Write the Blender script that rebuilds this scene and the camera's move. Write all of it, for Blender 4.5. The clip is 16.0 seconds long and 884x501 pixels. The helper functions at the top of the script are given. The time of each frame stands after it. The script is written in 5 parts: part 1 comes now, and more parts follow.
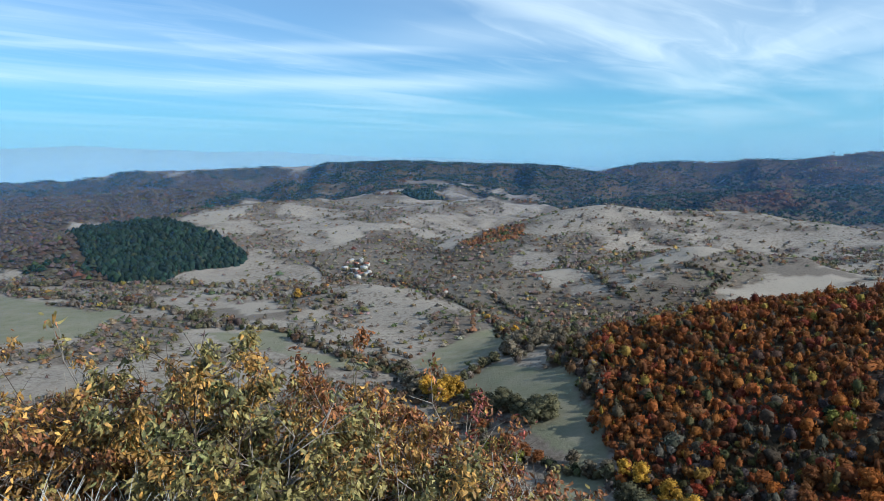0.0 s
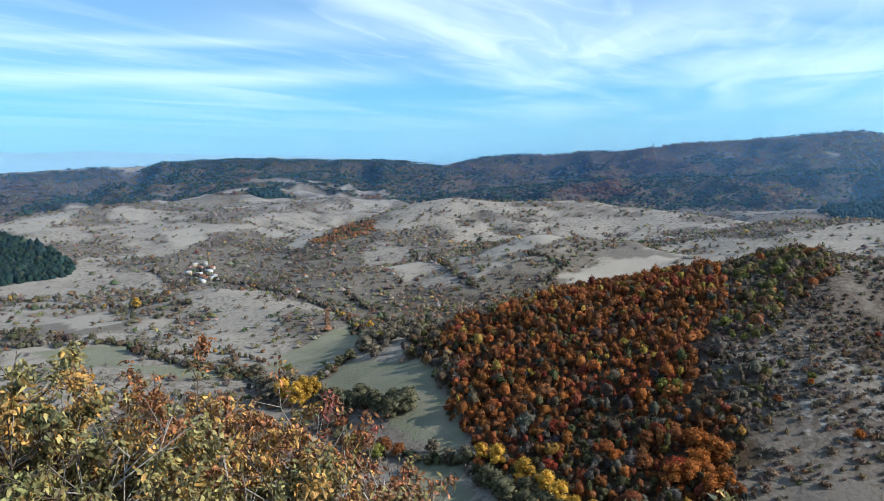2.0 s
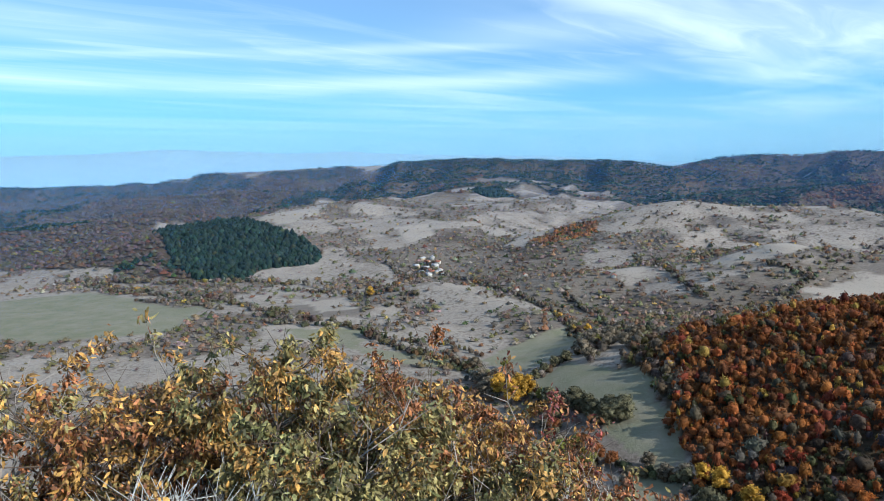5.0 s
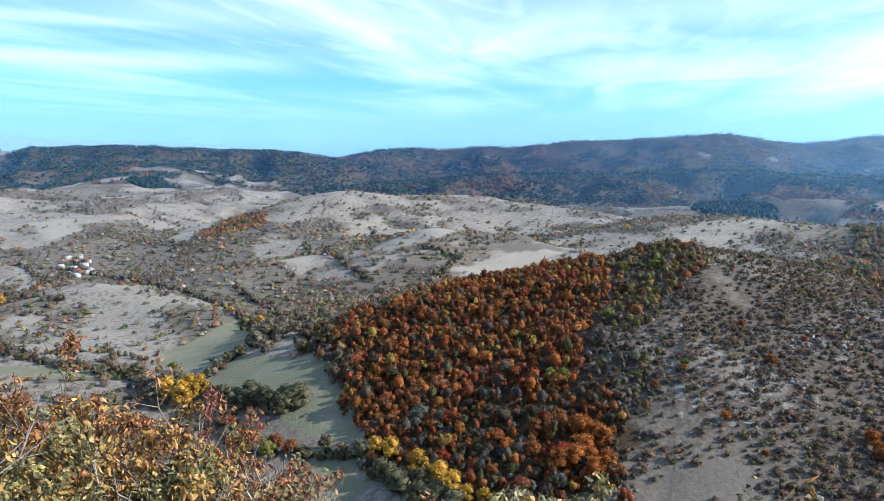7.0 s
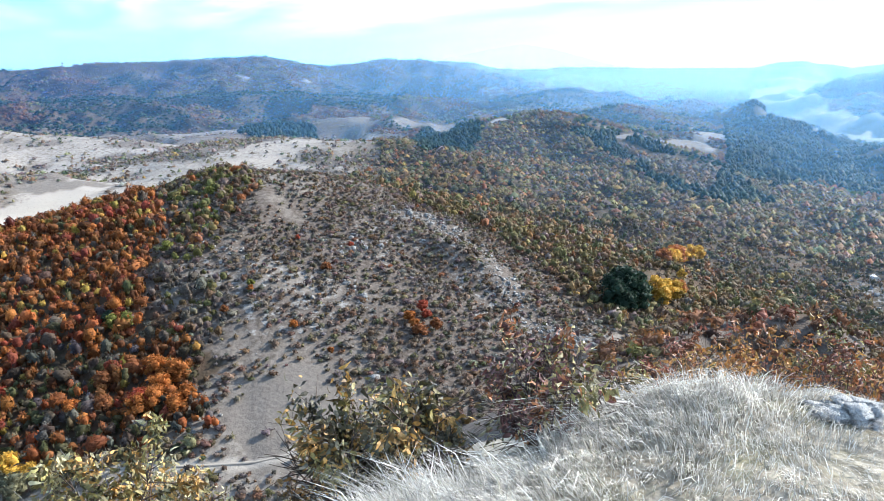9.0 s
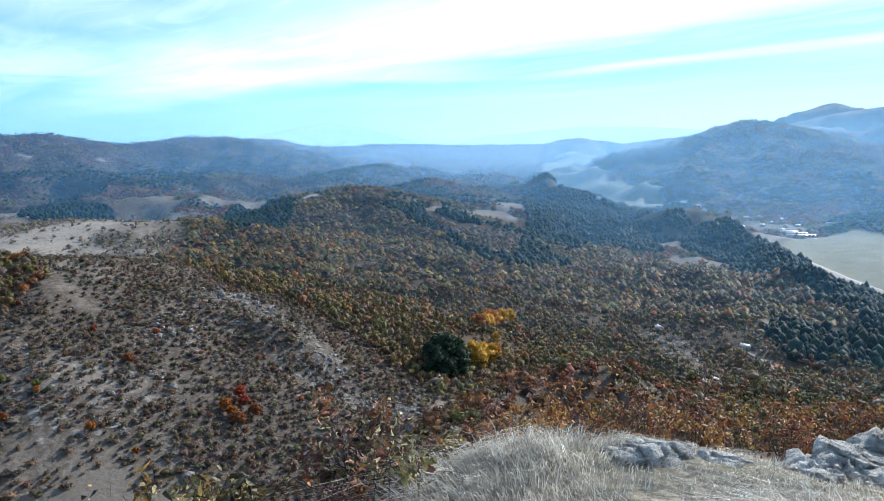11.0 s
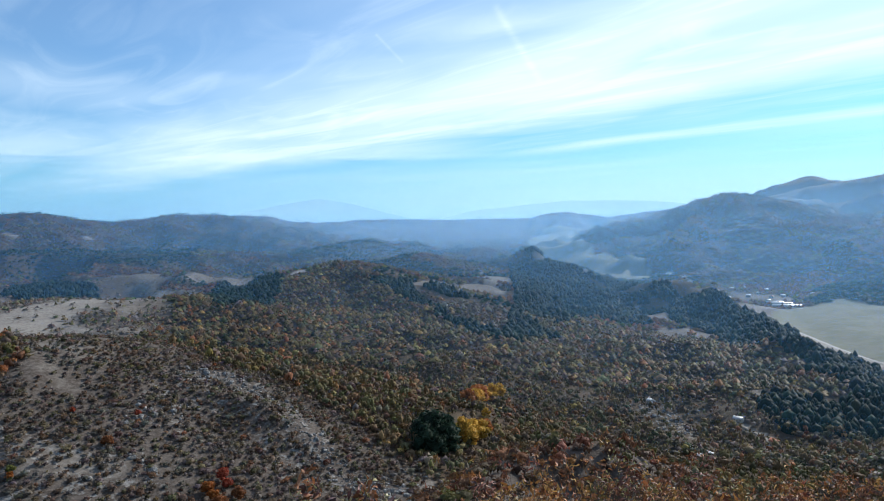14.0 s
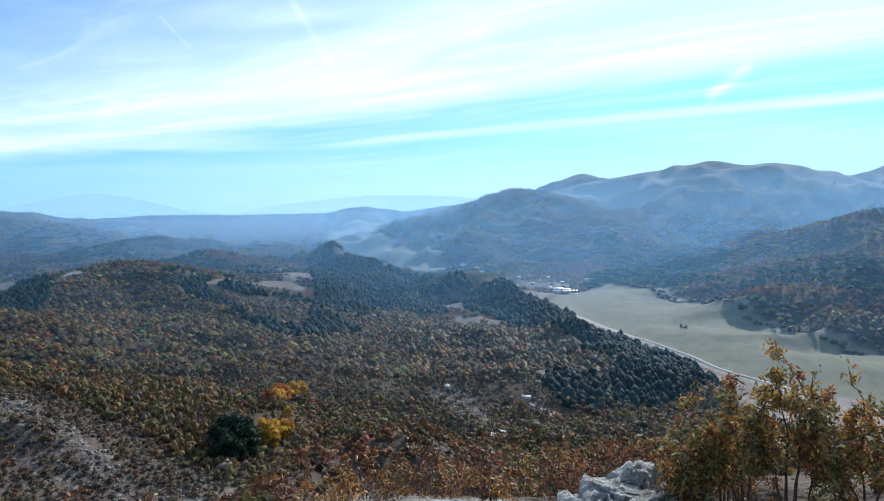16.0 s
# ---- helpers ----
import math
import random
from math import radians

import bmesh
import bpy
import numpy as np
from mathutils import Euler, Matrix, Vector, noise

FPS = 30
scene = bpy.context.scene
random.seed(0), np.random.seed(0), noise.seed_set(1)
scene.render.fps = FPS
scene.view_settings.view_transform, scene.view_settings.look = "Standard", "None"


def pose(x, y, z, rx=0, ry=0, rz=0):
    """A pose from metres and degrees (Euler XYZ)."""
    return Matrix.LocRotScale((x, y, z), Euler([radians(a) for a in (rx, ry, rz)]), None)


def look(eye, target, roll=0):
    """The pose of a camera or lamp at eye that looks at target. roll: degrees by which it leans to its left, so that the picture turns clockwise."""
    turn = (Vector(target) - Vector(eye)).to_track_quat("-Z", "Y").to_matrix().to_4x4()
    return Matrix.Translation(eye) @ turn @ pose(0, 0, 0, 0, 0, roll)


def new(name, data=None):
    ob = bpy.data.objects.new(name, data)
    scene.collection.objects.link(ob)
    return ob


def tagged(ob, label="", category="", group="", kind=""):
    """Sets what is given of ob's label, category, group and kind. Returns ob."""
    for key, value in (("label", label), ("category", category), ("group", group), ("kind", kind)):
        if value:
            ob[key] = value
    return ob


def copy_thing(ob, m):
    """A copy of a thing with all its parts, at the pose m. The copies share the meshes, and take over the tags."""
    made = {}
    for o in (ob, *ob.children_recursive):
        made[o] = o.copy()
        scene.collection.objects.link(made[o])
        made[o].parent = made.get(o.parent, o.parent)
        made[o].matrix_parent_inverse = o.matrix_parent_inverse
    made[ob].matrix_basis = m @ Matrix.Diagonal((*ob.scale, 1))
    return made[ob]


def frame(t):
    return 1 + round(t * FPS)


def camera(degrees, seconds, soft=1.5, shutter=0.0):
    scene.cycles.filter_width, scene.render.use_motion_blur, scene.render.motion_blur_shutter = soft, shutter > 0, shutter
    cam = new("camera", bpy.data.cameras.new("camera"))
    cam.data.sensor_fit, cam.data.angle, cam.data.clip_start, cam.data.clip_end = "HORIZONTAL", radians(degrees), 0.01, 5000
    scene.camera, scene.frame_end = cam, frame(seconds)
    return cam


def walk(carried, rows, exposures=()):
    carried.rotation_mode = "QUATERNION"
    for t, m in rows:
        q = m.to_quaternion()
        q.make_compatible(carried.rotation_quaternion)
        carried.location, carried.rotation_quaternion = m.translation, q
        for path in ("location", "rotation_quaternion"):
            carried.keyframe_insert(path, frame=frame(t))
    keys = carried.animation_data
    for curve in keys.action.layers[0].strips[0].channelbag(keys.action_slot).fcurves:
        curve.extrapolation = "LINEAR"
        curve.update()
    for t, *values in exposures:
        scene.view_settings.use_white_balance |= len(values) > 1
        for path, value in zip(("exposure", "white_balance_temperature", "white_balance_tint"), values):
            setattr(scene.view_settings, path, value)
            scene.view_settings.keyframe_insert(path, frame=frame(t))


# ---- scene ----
# ---------------------------------------------------------------- camera
cam = camera(64.995, 16.0, soft=.55)
TURNS = [
    (0.0, 82.841, 0.646, -0.081),
    (0.5, 85.086, 0.230, -5.673),
    (1.0, 83.874, 1.732, -7.310),
    (1.5, 83.823, 1.239, -10.746),
    (2.0, 82.248, 1.668, -12.526),
    (2.5, 81.223, 1.526, -8.060),
    (3.0, 80.598, 2.454, -4.680),
    (3.5, 81.173, 2.597, 0.340),
    (3.7, 81.514, 2.233, 2.610),
    (5.8, 83.286, 1.484, 5.864),
    (6.0, 83.283, 1.730, 1.472),
    (6.5, 82.154, 1.374, -10.189),
    (7.0, 81.548, 0.278, -21.128),
    (7.5, 80.632, -1.704, -23.555),
    (8.0, 76.150, -1.312, -30.059),
    (8.5, 75.454, -0.505, -45.539),
    (9.0, 75.216, 0.330, -57.164),
    (9.5, 72.425, 0.104, -67.126),
    (9.7, 71.975, 0.045, -70.471),
    (11.8, 86.822, 0.789, -68.533),
    (12.0, 87.649, 0.706, -67.425),
    (12.5, 87.978, 0.461, -67.484),
    (13.0, 87.511, 0.881, -67.701),
    (13.5, 87.524, 0.789, -69.131),
    (14.0, 87.309, 1.070, -73.534),
    (14.5, 86.634, -0.360, -78.354),
    (15.0, 86.535, -1.124, -84.247),
    (15.5, 86.767, 1.374, -88.694),
    (16.0, 86.537, 1.266, -89.971),
]


def held(rz):
    """The eye, held a hand's breadth in front of a body that turns on the spot."""
    return .2 * (math.sin(radians(-rz)) - .5), .2 * (math.cos(radians(-rz)) - .6), 1.65


walk(cam, [(t, pose(*held(rz), rx, ry, rz)) for t, rx, ry, rz in TURNS],
     exposures=[(0.0, .12, 6150, 6), (0.6, .22, 6150, 6), (1.5, .32, 6200, 6), (2.0, .36, 6200, 6), (2.5, .5, 6080, 7), (3.5, .57, 5980, 9), (6.0, .22, 6150, 8), (7.0, .68, 6080, 8), (8.0, 1.1, 6030, 9),
                (9.0, 1.36, 6060, 9), (9.7, 1.48, 6120, 9), (11.8, 0.0, 6050, 7), (12.5, -.05, 6050, 7), (14.0, .05, 6100, 9), (16.0, .15, 6060, 9)])

# ---------------------------------------------------------------- daylight
SUN_AZ, SUN_EL = 116.0, 29.0
world = bpy.data.worlds.new("daylight")
scene.world = world
scene.cycles.transparent_max_bounces = 32
world.use_nodes = True
wn, wl = world.node_tree.nodes, world.node_tree.links
wn.clear()


def wmath(op, a, b=None, c=None, clamp=False):
    n = wn.new("ShaderNodeMath")
    n.operation, n.use_clamp = op, clamp
    for i, v in enumerate((a, b, c)):
        if v is None:
            continue
        if isinstance(v, (int, float)):
            n.inputs[i].default_value = v
        else:
            wl.new(v, n.inputs[i])
    return n.outputs[0]


sky = wn.new("ShaderNodeTexSky")
sky.sky_type = "NISHITA"
sky.sun_disc = False
sky.sun_elevation, sky.sun_rotation = radians(SUN_EL), radians(SUN_AZ)
sky.altitude, sky.air_density, sky.dust_density, sky.ozone_density = 600, 1.0, .55, 2.5
# cirrus: streaks on a high flat layer, thinning upward and to the north
coord = wn.new("ShaderNodeTexCoord")
sep = wn.new("ShaderNodeSeparateXYZ")
wl.new(coord.outputs["Generated"], sep.inputs[0])
deg = 57.29578
azim = wmath("MULTIPLY", wmath("ARCTAN2", sep.outputs[0], sep.outputs[1]), deg)
elev = wmath("MULTIPLY", wmath("ARCSINE", sep.outputs[2]), deg)
# the cloud layer is flat and high: its streaks run towards one bearing and meet there in perspective
CLOUD_AZ = 35.0
rise_z = wmath("MAXIMUM", sep.outputs[2], .03)
ca, sa = math.cos(radians(CLOUD_AZ)), math.sin(radians(CLOUD_AZ))
lane = wmath("DIVIDE", wmath("SUBTRACT", wmath("MULTIPLY", sep.outputs[0], ca), wmath("MULTIPLY", sep.outputs[1], sa)), rise_z)
along_lane = wmath("DIVIDE", wmath("ADD", wmath("MULTIPLY", sep.outputs[0], sa), wmath("MULTIPLY", sep.outputs[1], ca)), rise_z)


def streaks(along, across, seed, detail=6, rough=.55, distort=.6, skew=0.0):
    """Noise drawn out along the cloud streets: lengths along and across them, in heights of the layer."""
    v = wn.new("ShaderNodeCombineXYZ")
    wl.new(wmath("ADD", wmath("DIVIDE", along_lane, along), seed), v.inputs[0])
    wl.new(wmath("ADD", wmath("DIVIDE", wmath("ADD", lane, wmath("MULTIPLY", along_lane, skew)), across), seed * .7), v.inputs[1])
    n = wn.new("ShaderNodeTexNoise")
    n.noise_dimensions = "2D"
    n.inputs["Scale"].default_value, n.inputs["Detail"].default_value = 1.0, detail
    n.inputs["Roughness"].default_value, n.inputs["Distortion"].default_value = rough, distort
    wl.new(v.outputs[0], n.inputs["Vector"])
    return n.outputs["Fac"]


def wrange(v, a, b, lo=0.0, hi=1.0):
    n = wn.new("ShaderNodeMapRange")
    n.interpolation_type = "SMOOTHSTEP"
    for i, x in enumerate((a, b, lo, hi)):
        n.inputs[i + 1].default_value = x
    wl.new(v, n.inputs[0])
    return n.outputs[0]


def street(mid, half, sharp=1.0):
    """A cloud street: a lane of the layer, full in its middle and feathered at its sides."""
    off = wmath("DIVIDE", wmath("ADD", wmath("SUBTRACT", lane, mid), wmath("MULTIPLY", wmath("SUBTRACT", wob, .5), half * 1.5)), half)
    return wmath("POWER", 2.718, wmath("MULTIPLY", wmath("POWER", wmath("ABSOLUTE", off), 2.0 * sharp), -1.0))


wob = streaks(5.5, 2.6, 5.5, 3, .5, .4)


def band(az0, el0, bend, width, az_in, az_out):
    """A long cloud band: its height follows a shallow curve, and it fades in between two bearings."""
    off = wmath("SUBTRACT", azim, az0)
    mid = wmath("ADD", wmath("MULTIPLY", wmath("MULTIPLY", off, off), bend), el0)
    away = wmath("DIVIDE", wmath("ADD", wmath("SUBTRACT", elev, mid), wmath("MULTIPLY", wmath("SUBTRACT", wob, .5), width * 1.6)), width)
    return wmath("MULTIPLY", wmath("POWER", 2.718, wmath("MULTIPLY", wmath("MULTIPLY", away, away), -1.0)), wrange(azim, az_in, az_out))


broad = wrange(streaks(9.0, 2.6, 3.1, 3, .5, .4), .34, .66)
fine = wrange(streaks(4.2, 1.15, 8.7, 4, .5, .5, .06), .28, .72)
wisps = wrange(streaks(2.2, .55, 1.9, 5, .55, 1.2, -.05), .42, .78)
sunward = wrange(azim, 30.0, 52.0)
main_band = wmath("MULTIPLY", street(4.0, 1.7, 1.5), sunward)
low_band = wmath("MULTIPLY", street(7.9, .5), wrange(azim, 74.0, 88.0))
foot = wmath("MULTIPLY", wmath("MULTIPLY", wrange(elev, 4.6, 5.1), wrange(elev, 8.5, 5.6)), wmath("MULTIPLY", wrange(azim, 20.0, 40.0), wrange(azim, 84.0, 68.0)))
north_a, north_b = band(-12.0, 6.3, .0004, .75, 18.0, -4.0), band(-8.0, 9.0, -.0008, .5, 12.0, -8.0)
north_c = band(25.0, 10.0, -.0006, 1.5, -14.0, 6.0)
strand = wmath("ADD", wmath("MULTIPLY", fine, .5), wmath("MULTIPLY", wisps, .16))
veil_up = wmath("MULTIPLY", wmath("MULTIPLY", wrange(azim, -26.0, 16.0, .28, .56), wrange(azim, 92.0, 30.0, .55, 1.0)), wmath("MULTIPLY", broad, wmath("ADD", strand, .3)))
cover_f = wmath("MULTIPLY", main_band, wmath("ADD", wmath("MULTIPLY", strand, .7), .58))
cover_f = wmath("MAXIMUM", cover_f, veil_up)
for extra, share in ((low_band, .95), (foot, .7), (north_a, .62), (north_b, .42), (north_c, .34)):
    cover_f = wmath("MAXIMUM", cover_f, wmath("MULTIPLY", extra, wmath("MULTIPLY", wmath("ADD", wmath("MULTIPLY", strand, .6), .52), share)))
cover_f = wmath("ADD", cover_f, wmath("MULTIPLY", wmath("MULTIPLY", wisps, .1), wrange(elev, 5.0, 9.0)))


def trail(a0, e0, a1, e1, width):
    """A short straight streak between two points of the sky."""
    da, de = a1 - a0, e1 - e0
    u, v = wmath("SUBTRACT", azim, a0), wmath("SUBTRACT", elev, e0)
    s = wmath("DIVIDE", wmath("ADD", wmath("MULTIPLY", u, da), wmath("MULTIPLY", v, de)), da * da + de * de, clamp=True)
    x = wmath("SUBTRACT", u, wmath("MULTIPLY", s, da))
    y = wmath("SUBTRACT", v, wmath("MULTIPLY", s, de))
    far2 = wmath("DIVIDE", wmath("ADD", wmath("MULTIPLY", x, x), wmath("MULTIPLY", y, y)), -width * width)
    return wmath("MULTIPLY", wmath("POWER", 2.718, far2), wmath("ADD", wmath("MULTIPLY", wisps, .7), .3))


for a0, e0, a1, e1, width, share in ((78.3, 16.4, 81.6, 11.0, .3, .28), (111.2, 8.1, 113.6, 9.9, .45, .9), (68.5, 14.6, 70.5, 12.6, .12, .25)):
    cover_f = wmath("ADD", cover_f, wmath("MULTIPLY", trail(a0, e0, a1, e1, width), share))
cover_f = wmath("MULTIPLY", cover_f, wmath("ADD", wmath("MULTIPLY", wrange(elev, 1.5, 5.0), .9), .1), clamp=True)


def wmix(f, a, b, mode="MIX"):
    n = wn.new("ShaderNodeMix")
    n.data_type, n.blend_type = "RGBA", mode
    for sock, v in ((n.inputs["Factor"], f), (n.inputs["A"], a), (n.inputs["B"], b)):
        if isinstance(v, bpy.types.NodeSocket):
            wl.new(v, sock)
        else:
            sock.default_value = v
    return n.outputs["Result"]


blue = wmix(1.0, sky.outputs[0], (.32, .86, 1.22, 1), "MULTIPLY")
mist = wmix(wrange(azim, 35.0, 95.0), (3.3, 6.3, 8.4, 1), (6.6, 8.9, 10.6, 1))
blue = wmix(wrange(elev, 9.0, 0.0, 0.0, .9), blue, mist)
cover_f = wmath("ADD", wmath("MULTIPLY", cover_f, .82), wrange(elev, 4.0, 10.0, 0.0, .16), clamp=True)
dome = wmix(cover_f, blue, (9.9, 11.3, 12.0, 1))
back = wn.new("ShaderNodeBackground")
back.inputs["Strength"].default_value = .1
wl.new(dome, back.inputs["Color"])
wout = wn.new("ShaderNodeOutputWorld")
wl.new(back.outputs[0], wout.inputs["Surface"])

sun = new("sun", bpy.data.lights.new("sun", "SUN"))
sun.data.energy, sun.data.angle, sun.data.color = 5.0, radians(.53), (1, .93, .83)
sun_from = Vector((math.sin(radians(SUN_AZ)) * math.cos(radians(SUN_EL)), math.cos(radians(SUN_AZ)) * math.cos(radians(SUN_EL)), math.sin(radians(SUN_EL))))
sun.matrix_world = look(sun_from * 50, (0, 0, 0))

# ---------------------------------------------------------------- materials
class Mat:
    """A small helper to wire node materials."""

    def __init__(self, name):
        self.m = bpy.data.materials.new(name)
        self.m.use_nodes = True
        self.n, self.l = self.m.node_tree.nodes, self.m.node_tree.links
        self.n.clear()
        self.out = self.n.new("ShaderNodeOutputMaterial")

    def link(self, a, b):
        self.l.new(a, b)

    def val(self, sock, v):
        if isinstance(v, bpy.types.NodeSocket):
            self.l.new(v, sock)
        elif isinstance(v, (tuple, list)) and len(v) == 3 and sock.type == "RGBA":
            sock.default_value = (*v, 1)
        else:
            sock.default_value = v

    def math(self, op, a, b=0.0, clamp=False):
        n = self.n.new("ShaderNodeMath")
        n.operation, n.use_clamp = op, clamp
        self.val(n.inputs[0], a), self.val(n.inputs[1], b)
        return n.outputs[0]

    def pos(self):
        return self.n.new("ShaderNodeNewGeometry").outputs["Position"]

    def noise(self, scale, detail=4, rough=.55, vec=None, distort=0.0):
        n = self.n.new("ShaderNodeTexNoise")
        self.link(vec or self.pos(), n.inputs["Vector"])
        n.inputs["Scale"].default_value, n.inputs["Detail"].default_value = scale, detail
        n.inputs["Roughness"].default_value, n.inputs["Distortion"].default_value = rough, distort
        return n.outputs["Fac"]

    def ramp(self, v, a, b, lo=0.0, hi=1.0):
        n = self.n.new("ShaderNodeMapRange")
        for i, x in enumerate((a, b, lo, hi)):
            n.inputs[i + 1].default_value = x
        self.link(v, n.inputs[0])
        return n.outputs[0]

    def mix(self, f, a, b, mode="MIX"):
        n = self.n.new("ShaderNodeMix")
        n.data_type, n.blend_type = "RGBA", mode
        self.val(n.inputs["Factor"], f), self.val(n.inputs["A"], a), self.val(n.inputs["B"], b)
        return n.outputs["Result"]

    def attr(self, name):
        n = self.n.new("ShaderNodeAttribute")
        n.attribute_name = name
        return n

    def island(self):
        return self.n.new("ShaderNodeNewGeometry").outputs["Random Per Island"]

    def rnd(self):
        return self.n.new("ShaderNodeObjectInfo").outputs["Random"]

    def vary(self, color, v, lo, hi):
        """Brightness of color times lo..hi as v goes 0..1."""
        n = self.n.new("ShaderNodeHueSaturation")
        self.val(n.inputs["Color"], color)
        self.link(self.ramp(v, 0, 1, lo, hi), n.inputs["Value"])
        return n.outputs[0]

    def bump(self, h, strength, dist):
        n = self.n.new("ShaderNodeBump")
        n.inputs["Strength"].default_value, n.inputs["Distance"].default_value = strength, dist
        self.link(h, n.inputs["Height"])
        return n.outputs[0]

    def bsdf(self, color, rough=.8, normal=None, metal=0.0, spec=.3):
        n = self.n.new("ShaderNodeBsdfPrincipled")
        self.val(n.inputs["Base Color"], color), self.val(n.inputs["Roughness"], rough)
        n.inputs["Metallic"].default_value = metal
        n.inputs["Specular IOR Level"].default_value = spec
        if normal is not None:
            self.link(normal, n.inputs["Normal"])
        return n.outputs[0]

    def done(self, shader):
        self.link(shader, self.out.inputs["Surface"])
        return self.m


def leaf_material(name, gloss=.12, through_light=.35, lo=.55, hi=1.35, grain=1.0, mottle=(.45, 1.5)):
    """Foliage: colour from the plant's own tint, varied leaf by leaf; some light comes through."""
    m = Mat(name)
    col = m.vary(m.attr("tint").outputs["Color"], m.island(), lo, hi)
    dapple = m.noise(grain, 5, .7)
    col = m.vary(col, m.ramp(dapple, .3, .7), *mottle)
    d = m.bsdf(col, .6, m.bump(dapple, .7, .5 / grain), spec=gloss)
    t = m.n.new("ShaderNodeBsdfTranslucent")
    m.val(t.inputs["Color"], col)
    s = m.n.new("ShaderNodeMixShader")
    s.inputs[0].default_value = through_light
    m.link(d, s.inputs[1]), m.link(t.outputs[0], s.inputs[2])
    return m.done(s.outputs[0])


M_LEAF = leaf_material("leafage")
M_NEEDLE = leaf_material("needles", .03, .05, .8, 1.15, 1.0, (.7, 1.25))
M_CANOPY = leaf_material("canopy_leafage", .05, .15, .72, 1.25, .8, (.6, 1.35))
M_FAR_LEAF = leaf_material("far_leafage", 0.0, .1, .8, 1.15, .25, (.75, 1.2))


def ground_material():
    m = Mat("hill_ground")
    p = m.pos()
    big, mid, small, tuft = m.noise(.006, 4), m.noise(.045, 5, .6), m.noise(.35, 5, .65), m.noise(3.0, 4, .7)
    dry = m.mix(m.ramp(big, .35, .65), (.30, .268, .23), (.22, .194, .168))
    dry = m.mix(m.ramp(mid, .42, .62), dry, (.28, .253, .216))
    dry = m.mix(m.math("MULTIPLY", m.ramp(small, .47, .62), .5), dry, (.19, .158, .125))
    spots = m.math("MULTIPLY", m.ramp(m.noise(.2, 3, .6), .51, .57), m.ramp(m.noise(.02, 3, .6), .36, .56), clamp=True)
    dry = m.mix(m.math("MULTIPLY", spots, .6), dry, (.10, .082, .062))
    dry = m.vary(dry, tuft, .75, 1.25)
    mead = m.mix(m.ramp(mid, .35, .65), (.155, .16, .105), (.205, .195, .145))
    mead = m.vary(mead, small, .85, 1.12)
    wood = m.mix(m.ramp(small, .35, .65), (.085, .062, .042), (.048, .043, .028))
    wood = m.mix(m.ramp(mid, .45, .6), wood, (.075, .052, .036))
    wood = m.vary(wood, m.noise(.09, 3, .7), .6, 1.35)
    bare = m.mix(m.ramp(small, .35, .7), (.165, .143, .122), (.12, .103, .088))
    rock = m.mix(m.ramp(small, .4, .6), (.27, .255, .235), (.15, .14, .125))
    heath = m.mix(m.ramp(small, .36, .6), (.145, .12, .102), (.07, .056, .045))
    heath = m.vary(heath, tuft, .75, 1.2)
    col = m.mix(m.attr("heath").outputs["Fac"], dry, heath)
    turf = m.mix(m.ramp(m.noise(14, 5, .65), .35, .65), (.30, .27, .215), (.14, .12, .09))
    turf = m.mix(m.math("MULTIPLY", m.ramp(m.noise(2.2, 4, .6), .5, .62), .5), turf, (.17, .16, .09))
    col = m.mix(m.attr("turf").outputs["Fac"], col, turf)
    col = m.mix(m.attr("wood").outputs["Fac"], col, wood)
    col = m.mix(m.attr("meadow").outputs["Fac"], col, mead)
    col = m.mix(m.attr("bare").outputs["Fac"], col, bare)
    patch = m.math("MULTIPLY", m.attr("rock").outputs["Fac"], m.ramp(m.noise(.16, 6, .7), .53, .60), clamp=True)
    col = m.mix(patch, col, rock)
    col = m.mix(m.attr("track").outputs["Fac"], col, m.vary((.31, .278, .235), small, .8, 1.1))
    h = m.math("ADD", m.math("MULTIPLY", small, 1.2), m.math("MULTIPLY", tuft, .12))
    return m.done(m.bsdf(col, .95, m.bump(h, .6, 1.0), spec=.1))


M_GROUND = ground_material()


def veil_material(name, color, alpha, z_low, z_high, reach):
    """Stand-in for sunlit haze: a thin tinted sheet that scatters light, thinning out upward."""
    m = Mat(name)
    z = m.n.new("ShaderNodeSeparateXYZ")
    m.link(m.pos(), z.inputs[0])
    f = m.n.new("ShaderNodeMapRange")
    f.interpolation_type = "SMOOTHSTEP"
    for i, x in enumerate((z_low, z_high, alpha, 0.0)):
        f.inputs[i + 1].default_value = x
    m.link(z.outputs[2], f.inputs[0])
    # thinner north than east, where the haze's glow toward the sun is painted in
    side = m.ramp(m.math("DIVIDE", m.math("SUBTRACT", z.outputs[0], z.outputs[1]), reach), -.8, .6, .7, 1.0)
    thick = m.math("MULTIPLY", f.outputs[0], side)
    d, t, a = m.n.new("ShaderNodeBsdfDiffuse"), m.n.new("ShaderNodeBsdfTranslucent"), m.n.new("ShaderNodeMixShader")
    # paler on the sun's side, its whitening put into the colour
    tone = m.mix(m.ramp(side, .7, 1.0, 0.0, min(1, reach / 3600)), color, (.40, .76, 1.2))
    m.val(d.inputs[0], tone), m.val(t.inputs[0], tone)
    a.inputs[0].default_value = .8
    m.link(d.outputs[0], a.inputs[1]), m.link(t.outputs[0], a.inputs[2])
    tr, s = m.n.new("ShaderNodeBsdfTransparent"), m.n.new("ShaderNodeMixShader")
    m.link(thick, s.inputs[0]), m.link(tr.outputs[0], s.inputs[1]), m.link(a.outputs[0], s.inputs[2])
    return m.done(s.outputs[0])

# ---------------------------------------------------------------- relief
EYE_Z = 1.65


